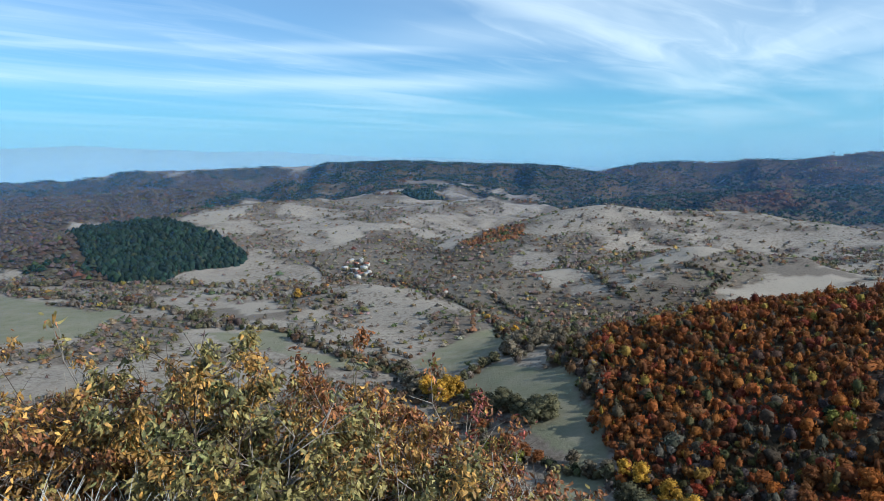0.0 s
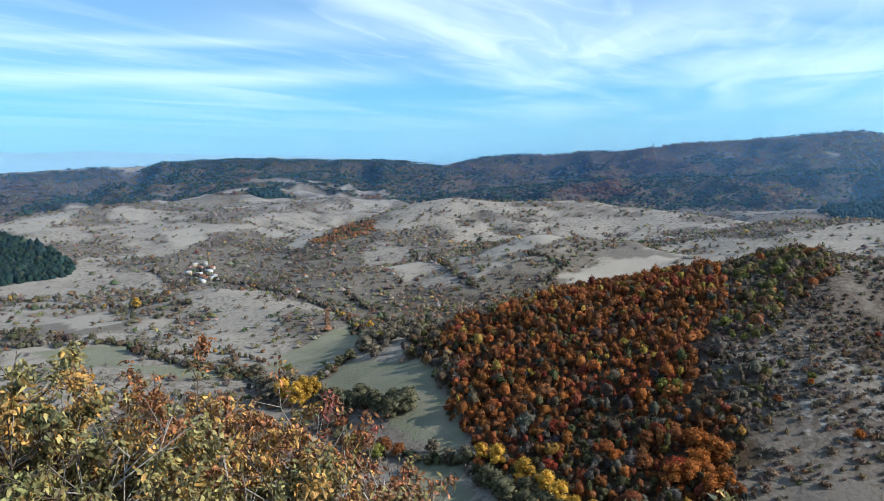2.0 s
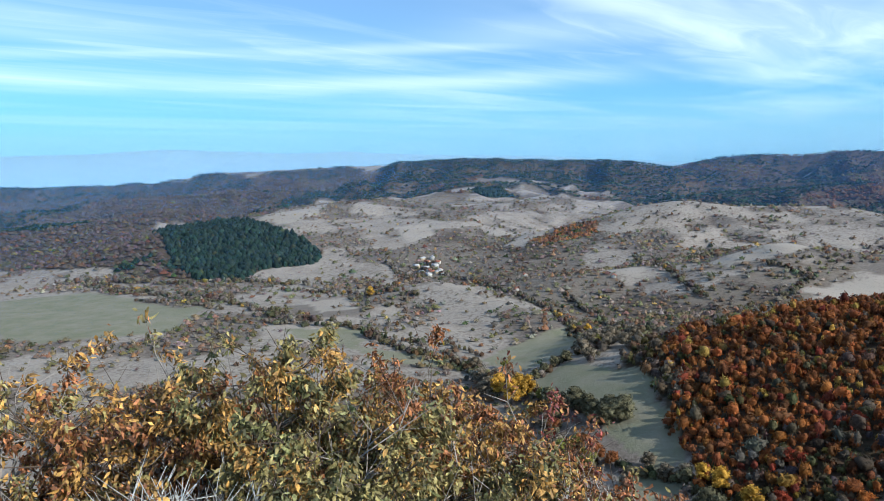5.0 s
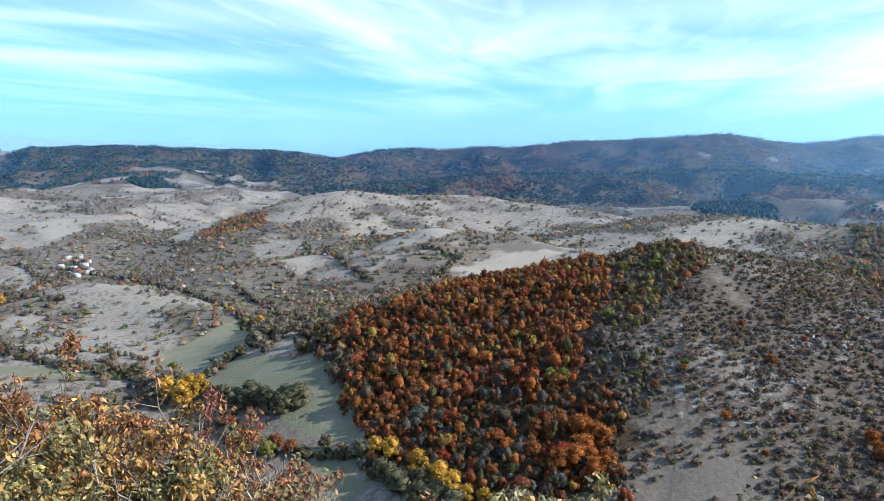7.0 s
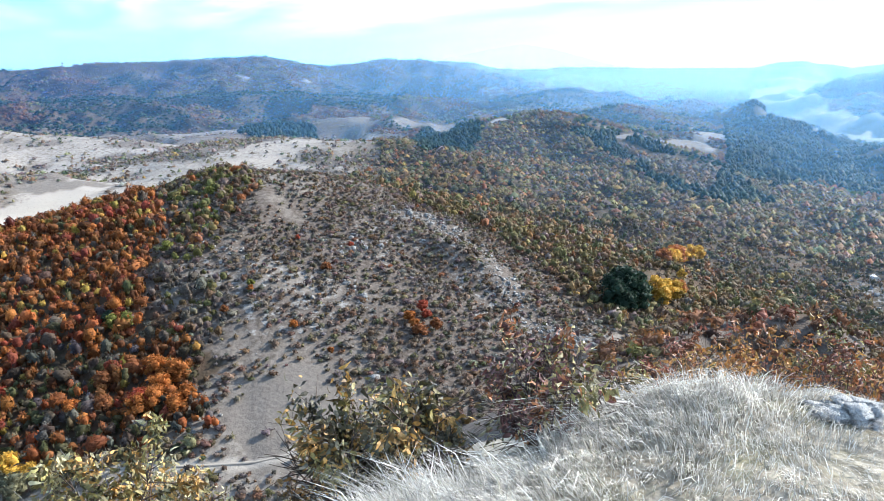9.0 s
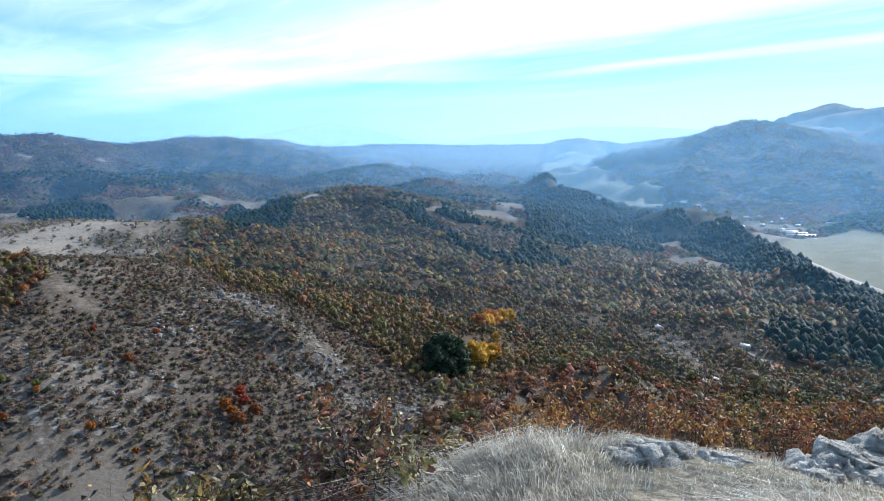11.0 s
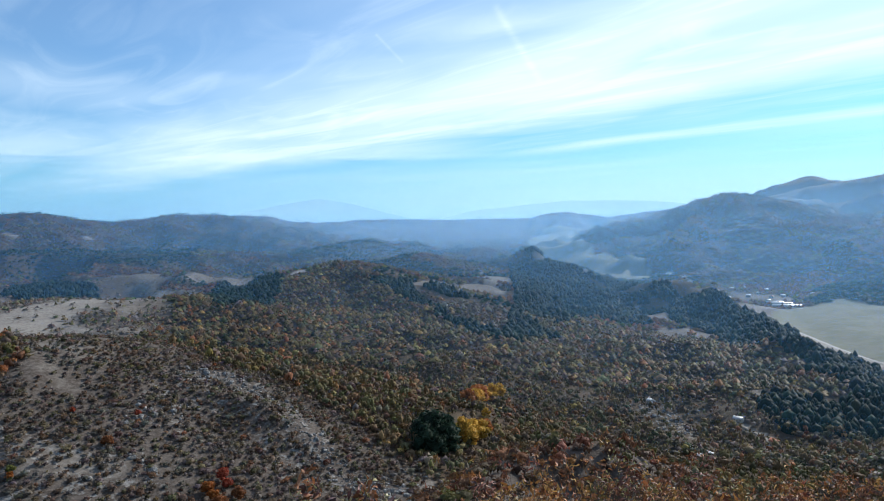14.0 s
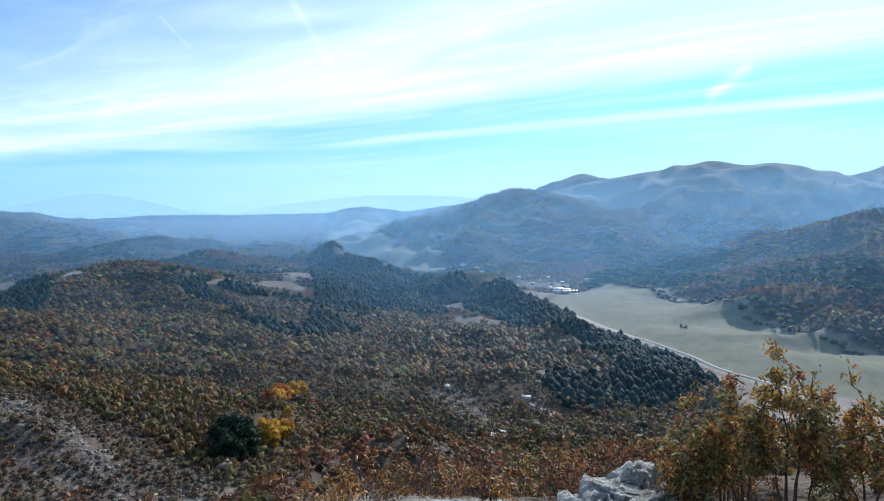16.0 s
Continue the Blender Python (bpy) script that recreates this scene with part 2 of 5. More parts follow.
def lattice(n, seed):
    return np.random.RandomState(seed).rand(n, n).astype(np.float64)


LAT = lattice(256, 5)


def vnoise(x, y):
    """Smooth value noise in 0..1, lattice step 1."""
    xi, yi = np.floor(x).astype(int), np.floor(y).astype(int)
    u, v = x - xi, y - yi
    u, v = u * u * u * (u * (u * 6 - 15) + 10), v * v * v * (v * (v * 6 - 15) + 10)
    a, b = LAT[xi % 256, yi % 256], LAT[(xi + 1) % 256, yi % 256]
    c, d = LAT[xi % 256, (yi + 1) % 256], LAT[(xi + 1) % 256, (yi + 1) % 256]
    return (a * (1 - u) + b * u) * (1 - v) + (c * (1 - u) + d * u) * v


def fbm(x, y, step, octaves=4):
    total, amp, norm = 0.0, 1.0, 0.0
    for k in range(octaves):
        total = total + amp * vnoise(x / step + 17.3 * k, y / step + 5.1 * k)
        norm += amp
        amp, step = amp * 0.5, step * 0.47
    return total / norm


def sstep(a, b, x):
    t = np.clip((x - a) / (b - a), 0, 1)
    return t * t * (3 - 2 * t)


def bearing(az, dist, el=0.0):
    """The point at that bearing, distance and sight angle from the summit."""
    a = np.radians(az)
    return (dist * np.sin(a), dist * np.cos(a), EYE_Z + dist * np.tan(np.radians(el)))


RIDGES = []


def ridge(nodes, slope, top):
    """A crest line through (bearing, sight angle, distance) nodes, with its flank's slope and the radius of its rounded top."""
    RIDGES.append(([bearing(a, d, e) for a, e, d in nodes], slope, top))


# northern skyline
ridge([(-42, -1.3, 3300), (-29, -.9, 3300), (-23.6, -.3, 3300), (-15.9, -.2, 3200), (-10.6, 0, 3100), (-3.8, .35, 2900), (3.1, .05, 2900),
       (8.4, -.3, 2900), (11.5, -1.1, 2900), (13, -2.2, 2900)], .2, 60)
ridge([(12, -1.9, 3300), (13.5, -.9, 3300), (17.3, 0, 3300), (20.9, -.1, 3300), (26.5, .1, 3350), (31, .4, 3400), (37.5, .6, 3400), (42.6, .9, 3400),
       (45.2, .55, 3400), (48.2, .15, 3400), (52.5, .7, 3500), (55.2, .55, 3500), (57.9, .1, 3600), (62.4, -.35, 3800)], .2, 50)
ridge([(54, .3, 4300), (57.5, .6, 4300), (63, -.15, 4300), (68, 0, 4400), (75, -.15, 4400), (80, -.15, 4400), (83.4, .3, 4400), (86.5, -.2, 4400), (93.3, .6, 4400)], .16, 40)
# wooded ridges on the left
ridge([(-45, -3.4, 2000), (-36, -3.9, 1900), (-31, -3.6, 1900), (-27, -3.1, 2000)], .2, 60)
ridge([(-36, -2.6, 2500), (-29, -2.2, 2500), (-21, -1.7, 2500), (-15, -2.6, 2300)], .2, 60)
ridge([(-33, -6.0, 1450), (-30, -5.5, 1450), (-26.5, -4.9, 1420), (-21.5, -4.75, 1400), (-18, -5.5, 1350), (-15.5, -6.6, 1300)], .26, 60)
# dry grass hills
ridge([(-20.7, -4.3, 1500), (-17.3, -3.5, 1600), (-12, -2.85, 1750), (-7.5, -2.75, 1900), (-2.9, -1.95, 2250), (0, -1.6, 2500)], .16, 60)
ridge([(-14, -6.2, 1350), (-8, -4.6, 1500), (-2, -3.6, 1750), (3, -3.0, 1950)], .14, 50)
ridge([(4, -6.2, 1250), (10, -4.6, 1400), (13.3, -3.4, 1450), (16.6, -3.9, 1450), (22.8, -3.85, 1500), (32.6, -5.1, 1400)], .2, 40)
ridge([(5, -9.6, 930), (9, -9.0, 950), (14.5, -8.2, 980), (20.9, -6.85, 1000), (26.8, -7.1, 1000), (31.9, -8.4, 950)], .22, 35)
ridge([(-11, -11.3, 840), (-9.1, -10.2, 880), (-6.8, -9.8, 890), (-1.7, -11.3, 800), (3.1, -13.4, 690)], .3, 20)
ridge([(0, -8.6, 1080), (3, -7.3, 1200), (6, -6.2, 1300)], .18, 30)
# the near hill across the valley, with a rocky rib down its far end
ridge([(11.5, -15.2, 580), (13.9, -13.6, 560), (19.8, -12.0, 560), (26.3, -10.2, 565), (32.4, -8.9, 575), (38, -7.6, 590), (40.2, -7.4, 590), (44.3, -7.8, 590),
       (49.2, -9.9, 560), (53.7, -12.7, 510)], .30, 22)
ridge([(46, -9.2, 565), (49.2, -10.0, 552), (53.7, -12.6, 505), (58.6, -13.8, 480), (61.3, -16.5, 450), (64.5, -20.6, 410), (69, -21.7, 395)], .52, 5)
ridge([(39.7, -5.9, 1150), (44.5, -5.5, 1200), (52.9, -5.9, 1180)], .13, 70)
ridge([(18, -4.6, 1850), (34.6, -4.8, 1850), (41.8, -4.5, 1900), (49.9, -3.9, 1950)], .13, 40)
ridge([(14, -3.0, 2300), (24, -2.3, 2500), (34, -2.0, 2600), (44, -1.8, 2600), (54, -2.4, 2400)], .14, 40)
ridge([(48, -2.8, 2250), (56, -2.2, 2500), (62, -2.5, 2450), (68, -1.6, 2900)], .15, 40)
# low wooded swells in the basin
ridge([(58, -9.8, 900), (63, -10.6, 860), (69, -12.2, 780)], .26, 25)
ridge([(73, -11.4, 940), (78, -12.2, 880), (82, -13.6, 800)], .3, 18)
ridge([(66, -7.8, 1150), (72, -9.0, 1080)], .26, 25)
ridge([(80, -8.6, 1250), (84, -10.5, 1050)], .3, 18)
# wooded cone and its neighbours
ridge([(51.3, -7.4, 1250), (55, -6.6, 1330), (58.9, -5.7, 1400), (63.5, -4.05, 1500), (65.6, -3.45, 1520), (68.2, -4.7, 1500), (71.4, -5.9, 1450), (75.6, -8.1, 1280), (79.7, -10.3, 1100)], .19, 25)
ridge([(64.5, -4.2, 2050), (68.2, -3.6, 2050), (71.5, -2.9, 2100), (75, -4.0, 2050), (77, -4.8, 2000)], .26, 25)
ridge([(70, -5.6, 1650), (73, -5.2, 1720), (76, -4.95, 1780), (79, -4.95, 1780)], .15, 30)
ridge([(77.5, -4.0, 2150), (79, -3.6, 2200), (81, -3.1, 2200), (83.7, -4.1, 2000), (86, -5.2, 1900), (88, -5.9, 1800), (89.3, -6.1, 1750), (90.4, -5.0, 1750), (93.4, -5.6, 1600), (96.2, -7.5, 1350),
       (101.6, -10.1, 1000), (105.6, -11.9, 880), (112.3, -14.6, 800)], .34, 12)
ridge([(84.5, -9.2, 1180), (89, -9.6, 1080), (95, -11.4, 900), (97.5, -12.7, 840)], .24, 25)
ridge([(87.2, -14.9, 800), (90.3, -15.25, 750), (92.6, -17.4, 665)], .42, 10)
# mountains on the right
ridge([(108.5, -7.0, 1750), (114, -6.2, 1700), (120, -5.2, 1650), (128, -4, 1600), (140, -2, 1700)], .16, 60)
ridge([(85.5, -1.2, 3600), (89, -.6, 3550), (92.1, .05, 3500), (96.3, 1.5, 3400), (99.9, .7, 3200), (104, -1.2, 2900), (107, -3.4, 2600)], .26, 50)
ridge([(100, .8, 4100), (102.6, 2.05, 4100), (105.2, 2.4, 4100), (107.8, 2.65, 4050), (110.9, 3.3, 4000), (113.8, 2.75, 4000), (115.4, 2.95, 4000), (119.7, 1.2, 4000), (124, -.5, 3900)], .3, 40)
ridge([(98.5, .8, 4550), (101.3, 2.7, 4550), (104.5, 1.2, 4550)], .4, 30)
ridge([(117, .2, 4550), (120.1, 1.1, 4550), (123.5, 2.6, 4550), (130, 3.4, 4500), (140, 3.0, 4500)], .3, 40)
ridge([(104, -6.6, 2100), (108, -5.7, 2150), (112.7, -4.9, 2150), (116.5, -2.9, 2250), (122.4, -.8, 2300), (134, .8, 2300), (150, 1.4, 2600)], .24, 40)
ridge([(150, 2, 3300), (190, 1.5, 3300), (230, 2, 3300), (270, 1, 3300), (310, 0, 3300), (322, -1, 3300)], .2, 60)
# spurs of the own mountain
ridge([(72, -25, 105), (75.5, -22, 125), (79.4, -19.6, 150), (83.7, -18.5, 158), (86.5, -17.9, 162), (89.8, -18.8, 170), (91.7, -19.8, 178), (96, -24, 190)], .8, 6)
ridge([(80, -27, 7.5), (88, -25, 10), (97, -23.5, 12.5), (106, -22.5, 14), (114, -20.5, 15), (124, -19, 15), (140, -14, 15)], .75, 1.5)


def relief(x, y):
    """Height of the ground at x, y (arrays, metres)."""
    x, y = np.asarray(x, float), np.asarray(y, float)
    d = np.hypot(x, y)
    az = np.degrees(np.arctan2(x, y))
    base = -170 - 47 * sstep(150, 800, x)
    rim = -118 + 92 * sstep(46, 60, az)
    base = base + (rim - base) * sstep(2500, 4700, d)
    z = base.copy()
    crest = np.zeros(x.shape)
    for pts, slope, top in RIDGES:
        far = min(math.hypot(p[0], p[1]) for p in pts)
        kk = 12.0 if far > 300 else 2.0 if far > 60 else 0.4
        reach = 320 / slope + top
        cx, cy = [p[0] for p in pts], [p[1] for p in pts]
        near = (x > min(cx) - reach) & (x < max(cx) + reach) & (y > min(cy) - reach) & (y < max(cy) + reach)
        if not near.any():
            continue
        X, Y, Z = x[near], y[near], z[near]
        best, close = np.full(X.shape, -1e9), np.full(X.shape, 1e9)
        for (ax, ay, a_z), (bx, by, b_z) in zip(pts[:-1], pts[1:]):
            ux, uy = bx - ax, by - ay
            s = np.clip(((X - ax) * ux + (Y - ay) * uy) / (ux * ux + uy * uy), 0, 1)
            off = np.hypot(X - ax - s * ux, Y - ay - s * uy)
            h = a_z + s * (b_z - a_z) - slope * (np.sqrt(off * off + top * top) - top)
            best, close = np.maximum(best, h), np.minimum(close, off)
        if far > 1100:
            crest[near] = np.maximum(crest[near], np.exp(-(close / (130 if far < 1600 else 75)) ** 2))
        hh = np.clip(.5 + .5 * (best - Z) / kk, 0, 1)
        z[near] = Z * (1 - hh) + best * hh + kk * .5 * hh * (1 - hh)
    # the flat floor of the eastern valley, below the pine ridge
    floor = sstep(78.5, 80.5, az) * (1 - sstep(90, 92, az)) * sstep(2230, 2380, d) * (1 - sstep(3300, 3700, d)) * (1 - sstep(12, 40, z - base))
    # the summit the camera stands on: a small flat brow, then a steep drop
    brow = np.interp(az, [-180, -150, -60, -30, 0, 30, 42, 48, 55, 62.7, 70, 77, 82, 88, 97, 104, 111, 125, 150, 180], [60, 40, 4, 2.2, 2.0, 1.8, 1.82, 2.0, 2.18, 2.42, 2.8, 3.2, 3.45, 3.7, 3.62, 3.6, 3.7, 3.8, 40, 60])
    out = np.maximum(d - brow, 0)
    own = -.88 * (np.sqrt(out * out + .8) - np.sqrt(.8)) + .10 * (vnoise(x * 1.1 + 9, y * 1.1) - .5) * np.clip(d, 0, 1.5)
    hh = np.clip(.5 + .5 * (own - z) / .6, 0, 1)
    z = z * (1 - hh) + own * hh + .3 * hh * (1 - hh)
    # folds and gullies grow with the distance
    amp = sstep(30, 420, d)
    free = sstep(6, 45, z - base) * amp
    amp = amp * (1 - floor)
    free = free * (1 - floor)
    flank = (1 - .88 * crest) * (1 + 1.3 * sstep(1300, 2300, d))
    for step, size in ((300, 26), (140, 15), (62, 6.5)):
        fold = np.abs(2 * fbm(x + step * 7, y - step * 3, step, 2) - 1)
        z = z + free * size * (.13 - fold) * (.55 + .45 * sstep(700, 1600, d) + .6 * sstep(1600, 2400, d) + 1.1 * sstep(46, 56, az) * sstep(560, 720, d) * (1 - sstep(1500, 2000, d))) * flank
    z = z + amp * 3 * (fbm(x, y, 90, 3) - .5) + amp * sstep(900, 2600, d) * 46 * (fbm(x + 900, y - 300, 420, 3) - .5) * (1 - .88 * crest) * (1 - .5 * sstep(3000, 3600, d))
    return z

# ---------------------------------------------------------------- land cover
def inside(poly, x, y):
    xs, ys = [q[0] for q in poly], [q[1] for q in poly]
    near = (x > min(xs)) & (x < max(xs)) & (y > min(ys)) & (y < max(ys))
    out = np.zeros(x.shape, bool)
    x, y = x[near], y[near]
    odd = np.zeros(x.shape, bool)
    for (ax, ay), (bx, by) in zip(poly, poly[1:] + poly[:1]):
        cross = (ay > y) != (by > y)
        odd ^= cross & (x < (bx - ax) * (y - ay) / ((by - ay) or 1e-9) + ax)
    out[near] = odd
    return out


WARPS = {}


def area(poly, x, y, ragged=14.0, step=45.0):
    """1 inside the outline, with a ragged edge."""
    key = (ragged, step, x.shape, float(x.flat[0]) if x.size else 0, float(y.flat[-1]) if x.size else 0)
    if key not in WARPS:
        if len(WARPS) > 6:
            WARPS.clear()
        WARPS[key] = (x + ragged * 2 * (fbm(x, y, step, 3) - .5), y + ragged * 2 * (fbm(x + 500, y + 200, step, 3) - .5))
    return inside(poly, *WARPS[key])


BEECH = [(97, 470), (118, 533), (194, 549), (507, 766), (273, 399), (231, 367), (212, 313), (203, 273), (183, 259), (187, 245), (144, 255), (112, 283), (102, 310), (95, 348), (93, 383)]
FRINGE = [(80, 528), (119, 566), (155, 540), (107, 452), (98, 395), (88, 429)]
PINE_W = [(-848, 1560), (-760, 1600), (-554, 1408), (-439, 1302), (-340, 1192), (-334, 1117), (-400, 1073), (-408, 1003), (-483, 1005), (-584, 1123)]
BROWN_W = [(-886, 1459), (-848, 1560), (-575, 1123), (-483, 1005), (-623, 1046), (-720, 1119)]
LEFT_W = [(-699, 1086), (-863, 1461), (-861, 1697), (-548, 1454), (-626, 2252), (-419, 2321), (-705, 2950), (-1273, 2990), (-2200, 2700), (-1900, 1500)]
DARK_N = [(-640, 2705), (-564, 3000), (-187, 3000), (153, 3000), (397, 3000), (640, 2900), (600, 2500), (522, 2321), (356, 2228), (150, 2403), (-46, 2515), (-272, 2356), (-508, 2389)]
PATCH_N = [(-134, 2124), (-41, 2243), (30, 2134), (-69, 1993)]
RIGHT_N = [(571, 2543), (868, 2845), (996, 2631), (1018, 2213), (1335, 2097), (1088, 1700), (983, 1959), (852, 2520)]
VILLAGE_SCRUB = [(-222, 1208), (-135, 1335), (-77, 1489), (17, 1254), (132, 1392), (157, 1226), (102, 1078), (151, 850), (152, 624), (101, 540), (64, 674), (47, 755), (-19, 910), (-86, 1000), (-118, 868)]
GULLY = [(71, 592), (121, 837), (198, 812), (291, 852), (434, 859), (329, 774), (155, 593), (111, 527)]
BASIN = [(470, 330), (560, 480), (690, 590), (900, 650), (1146, 720), (1390, 660), (1250, 419), (1197, 307), (1250, 100), (1131, -97), (1101, -196), (940, -190), (856, -120), (790, -90), (690, 20), (560, 10), (400, 60), (391, 121), (446, 196), (485, 272)]
PINE_CONE = [(1220, 880), (1500, 1000), (1290, 722), (1016, 613), (901, 624)]
PINE_MID = [(1290, 540), (1330, 400), (1212, 271), (1168, 184), (1021, 213), (1049, 269)]
PINE_BAND = [(1199, 1385), (1387, 1540), (1374, 1292), (1285, 1192), (1212, 1259)]
PINE_E = [(1400, 220), (2200, 380), (2300, 150), (1950, 60), (1560, -140), (1134, -250), (897, -318), (765, -280), (720, -150), (840, -190), (1076, -135), (1278, -95), (1581, 30), (1600, 160)]
PINE_RIDGE = [(2145, 416), (2131, 340), (1920, 214), (1878, 134), (1603, 23), (1734, -18), (1551, -92), (1358, -146), (987, -203), (939, -262), (806, -331), (738, -260), (728, -191), (727, -125), (777, -108), (946, -171), (1185, -137), (1378, -103), (1608, -42), (1586, 23), (1340, -12), (1309, 31), (1428, 103), (1185, 144), (1235, 231), (1500, 279)]
PINE_DELL = [(1108, 289), (1235, 231), (1077, 132), (1000, 188), (1047, 274)]
BARE_WOOD = [(1305, 466), (1253, 356), (1252, 234), (1067, 218), (1102, 306), (1238, 413)]
BROWN_RIDGE = [(1125, -97), (1085, -152), (956, -188), (829, -218), (811, -193), (820, -141), (824, -101)]
STREAM_WOOD = [(155, 12), (755, 45), (765, -68), (739, -127), (724, -190), (731, -258), (795, -333), (680, -291)]
EAST_W = [(1350, 700), (1500, 980), (2100, 1100), (2600, 1000), (2300, 500), (1900, 450), (1500, 430)]
SOUTH_W = [(1830, -450), (1594, -530), (1252, -524), (1085, -561), (991, -633), (900, -900), (1500, -2500), (4000, -2500), (4300, -200), (3400, 100), (2600, -200), (2200, -330)]
STREAM_E = [(800, -90), (690, 20), (520, 20), (300, -40), (260, -200), (420, -360), (640, -330), (760, -290), (840, -200)]
MEADOWS = [
    [(-33, 589), (8, 650), (60, 700), (70, 660), (40, 560), (6, 545)],
    [(8, 500), (42, 536), (72, 497), (94, 456), (84, 438), (92, 391), (89, 360), (68, 377), (50, 405), (66, 431), (25, 462)],
    [(54, 362), (82, 372), (84, 320), (60, 300), (50, 333)],
    [(-603, 931), (-404, 807), (-383, 850), (-372, 693), (-480, 640), (-800, 800)],
    [(-254, 701), (-156, 709), (-150, 628), (-190, 641)],
    [(-170, 640), (-60, 600), (-33, 560), (-110, 580)],
    [(1290, -225), (1351, -190), (1660, -285), (1830, -430), (1594, -525), (1252, -520), (1085, -555), (991, -620), (800, -620), (700, -470), (880, -362), (1073, -318), (1210, -262)],
]
PLAIN = [(2230, 60), (2560, 260), (2760, 380), (3150, 560), (3900, 560), (3900, 330), (3150, 330), (2780, 190), (2560, 60), (2300, -70)]
BARES = [
    [(188, 248), (207, 256), (241, 237), (250, 199), (216, 185), (178, 208)],
    [(-290, 824), (-202, 856), (-178, 782), (-222, 754)],
    [(1269, 460), (1405, 395), (1700, 365), (1502, 308), (1328, 357)],
    [(1596, 30), (1485, -38), (1402, -50), (1436, 10)],
    [(1341, -15), (1265, -110), (1200, -100), (1235, -31)],
    [(420, 800), (505, 800), (500, 850), (400, 860)],
]
PALE = [
    [(-542, 1421), (-503, 1661), (-480, 1888), (-426, 1483), (-457, 1355)],
    [(-246, 1411), (-169, 1444), (-149, 1364), (-189, 1259)],
    [(-9, 1233), (60, 1581), (105, 1636), (73, 1356), (16, 1195)],
    [(247, 923), (321, 965), (474, 1144), (526, 1095), (347, 889), (263, 874)],
    [(300, 780), (414, 817), (507, 826), (425, 773), (336, 759)],
    [(-272, 854), (-207, 880), (-183, 804), (-231, 784)],
    [(114, 953), (205, 975), (161, 910)],
]
ROCKS = [
    [(231, 355), (298, 362), (310, 295), (318, 266), (282, 234), (246, 262), (227, 307)],
    [(405, 322), (446, 312), (456, 267), (404, 199), (360, 165), (345, 195), (385, 251)],
    [(745, -25), (790, 20), (720, 10), (650, -40), (690, -48)],
    [(330, 300), (390, 330), (400, 290), (345, 262)],
]


def near_line(pts, x, y):
    best = np.full(x.shape, 1e9)
    for (ax, ay), (bx, by) in zip(pts[:-1], pts[1:]):
        ux, uy = bx - ax, by - ay
        s = np.clip(((x - ax) * ux + (y - ay) * uy) / (ux * ux + uy * uy), 0, 1)
        best = np.minimum(best, np.hypot(x - ax - s * ux, y - ay - s * uy))
    return best


TRACKS = [([(140, 262), (160, 235), (179, 212), (202, 196), (222, 186), (260, 178)], 2.2),
          ([(1290, -218), (1207, -252), (1099, -300), (979, -332), (890, -352), (780, -400)], 5.5),
          ([(735, -80), (700, -112), (660, -100), (640, -130)], 2.5),
          ([(2400, -60), (2123, -143), (1966, -150), (1800, -220), (1700, -330)], 6.0),
          ([(-60, 1500), (60, 1380), (140, 1500)], 3.0),
          ([(-40, 1490), (-20, 1560)], 2.0)]


def cover(x, y):
    """Kinds of ground at x, y: woods 0..1, meadow, bare soil, rock, track."""
    d = np.hypot(x, y)
    n = fbm(x + 3000, y - 1000, 260, 4)
    wood = np.zeros(x.shape)
    far = sstep(1500, 2300, d)
    az = np.degrees(np.arctan2(x, y))
    east = sstep(45, 55, az) * sstep(600, 700, d) * np.where((az > 97) & (d < 1700), 0, 1)
    gaps = fbm(x - 700, y + 1500, 150, 4)
    wood = np.maximum(wood, np.maximum(far * np.where(az > 12, sstep(.13, .17, fbm(x + 2000, y + 700, 150, 3)), sstep(.33, .41, n) * sstep(.40, .44, fbm(x + 2000, y + 700, 150, 3))), east * sstep(.33, .37, gaps)))
    for poly in (BEECH, FRINGE, PINE_W, BROWN_W, LEFT_W, DARK_N, PATCH_N, RIGHT_N, BASIN, PINE_CONE, PINE_MID, PINE_BAND, PINE_E, PINE_RIDGE, PINE_DELL, BARE_WOOD, EAST_W, SOUTH_W):
        wood = np.maximum(wood, area(poly, x, y) * 1.0)
    for poly, share in ((VILLAGE_SCRUB, .55), (GULLY, .55), (STREAM_E, .9), (STREAM_WOOD, .9)):
        wood = np.maximum(wood, area(poly, x, y) * share)
    wood = np.maximum(wood, ((az > 86) & (d > 1900) & (x * .2 - y > 900) & (n > .18)) * 1.0)
    meadow = np.zeros(x.shape)
    for poly in MEADOWS:
        meadow = np.maximum(meadow, area(poly, x, y, 7, 25) * 1.0)
    bare = np.zeros(x.shape)
    for poly in BARES:
        bare = np.maximum(bare, area(poly, x, y, 9, 30) * 1.0)
    rock = np.zeros(x.shape)
    for poly in ROCKS:
        rock = np.maximum(rock, area(poly, x, y, 12, 25) * 1.0)
    track = np.zeros(x.shape)
    for pts, half in TRACKS:
        track = np.maximum(track, 1.0 * (near_line(pts, x, y) < half))
    for poly in PALE:
        track = np.maximum(track, area(poly, x, y, 10, 30) * .85)
    meadow = np.maximum(meadow, area(PLAIN, x, y, 20, 60) * .8)
    wood = wood * (1 - meadow) * (1 - bare) * (1 - track)
    return wood, meadow * (1 - track), bare * (1 - track), rock * (1 - meadow), track


def hollow(x, y, r=28.0):
    """How far the ground lies below its surroundings: gullies above 0, crests below."""
    return (relief(x + r, y) + relief(x - r, y) + relief(x, y + r) + relief(x, y - r)) / 4 - relief(x, y)


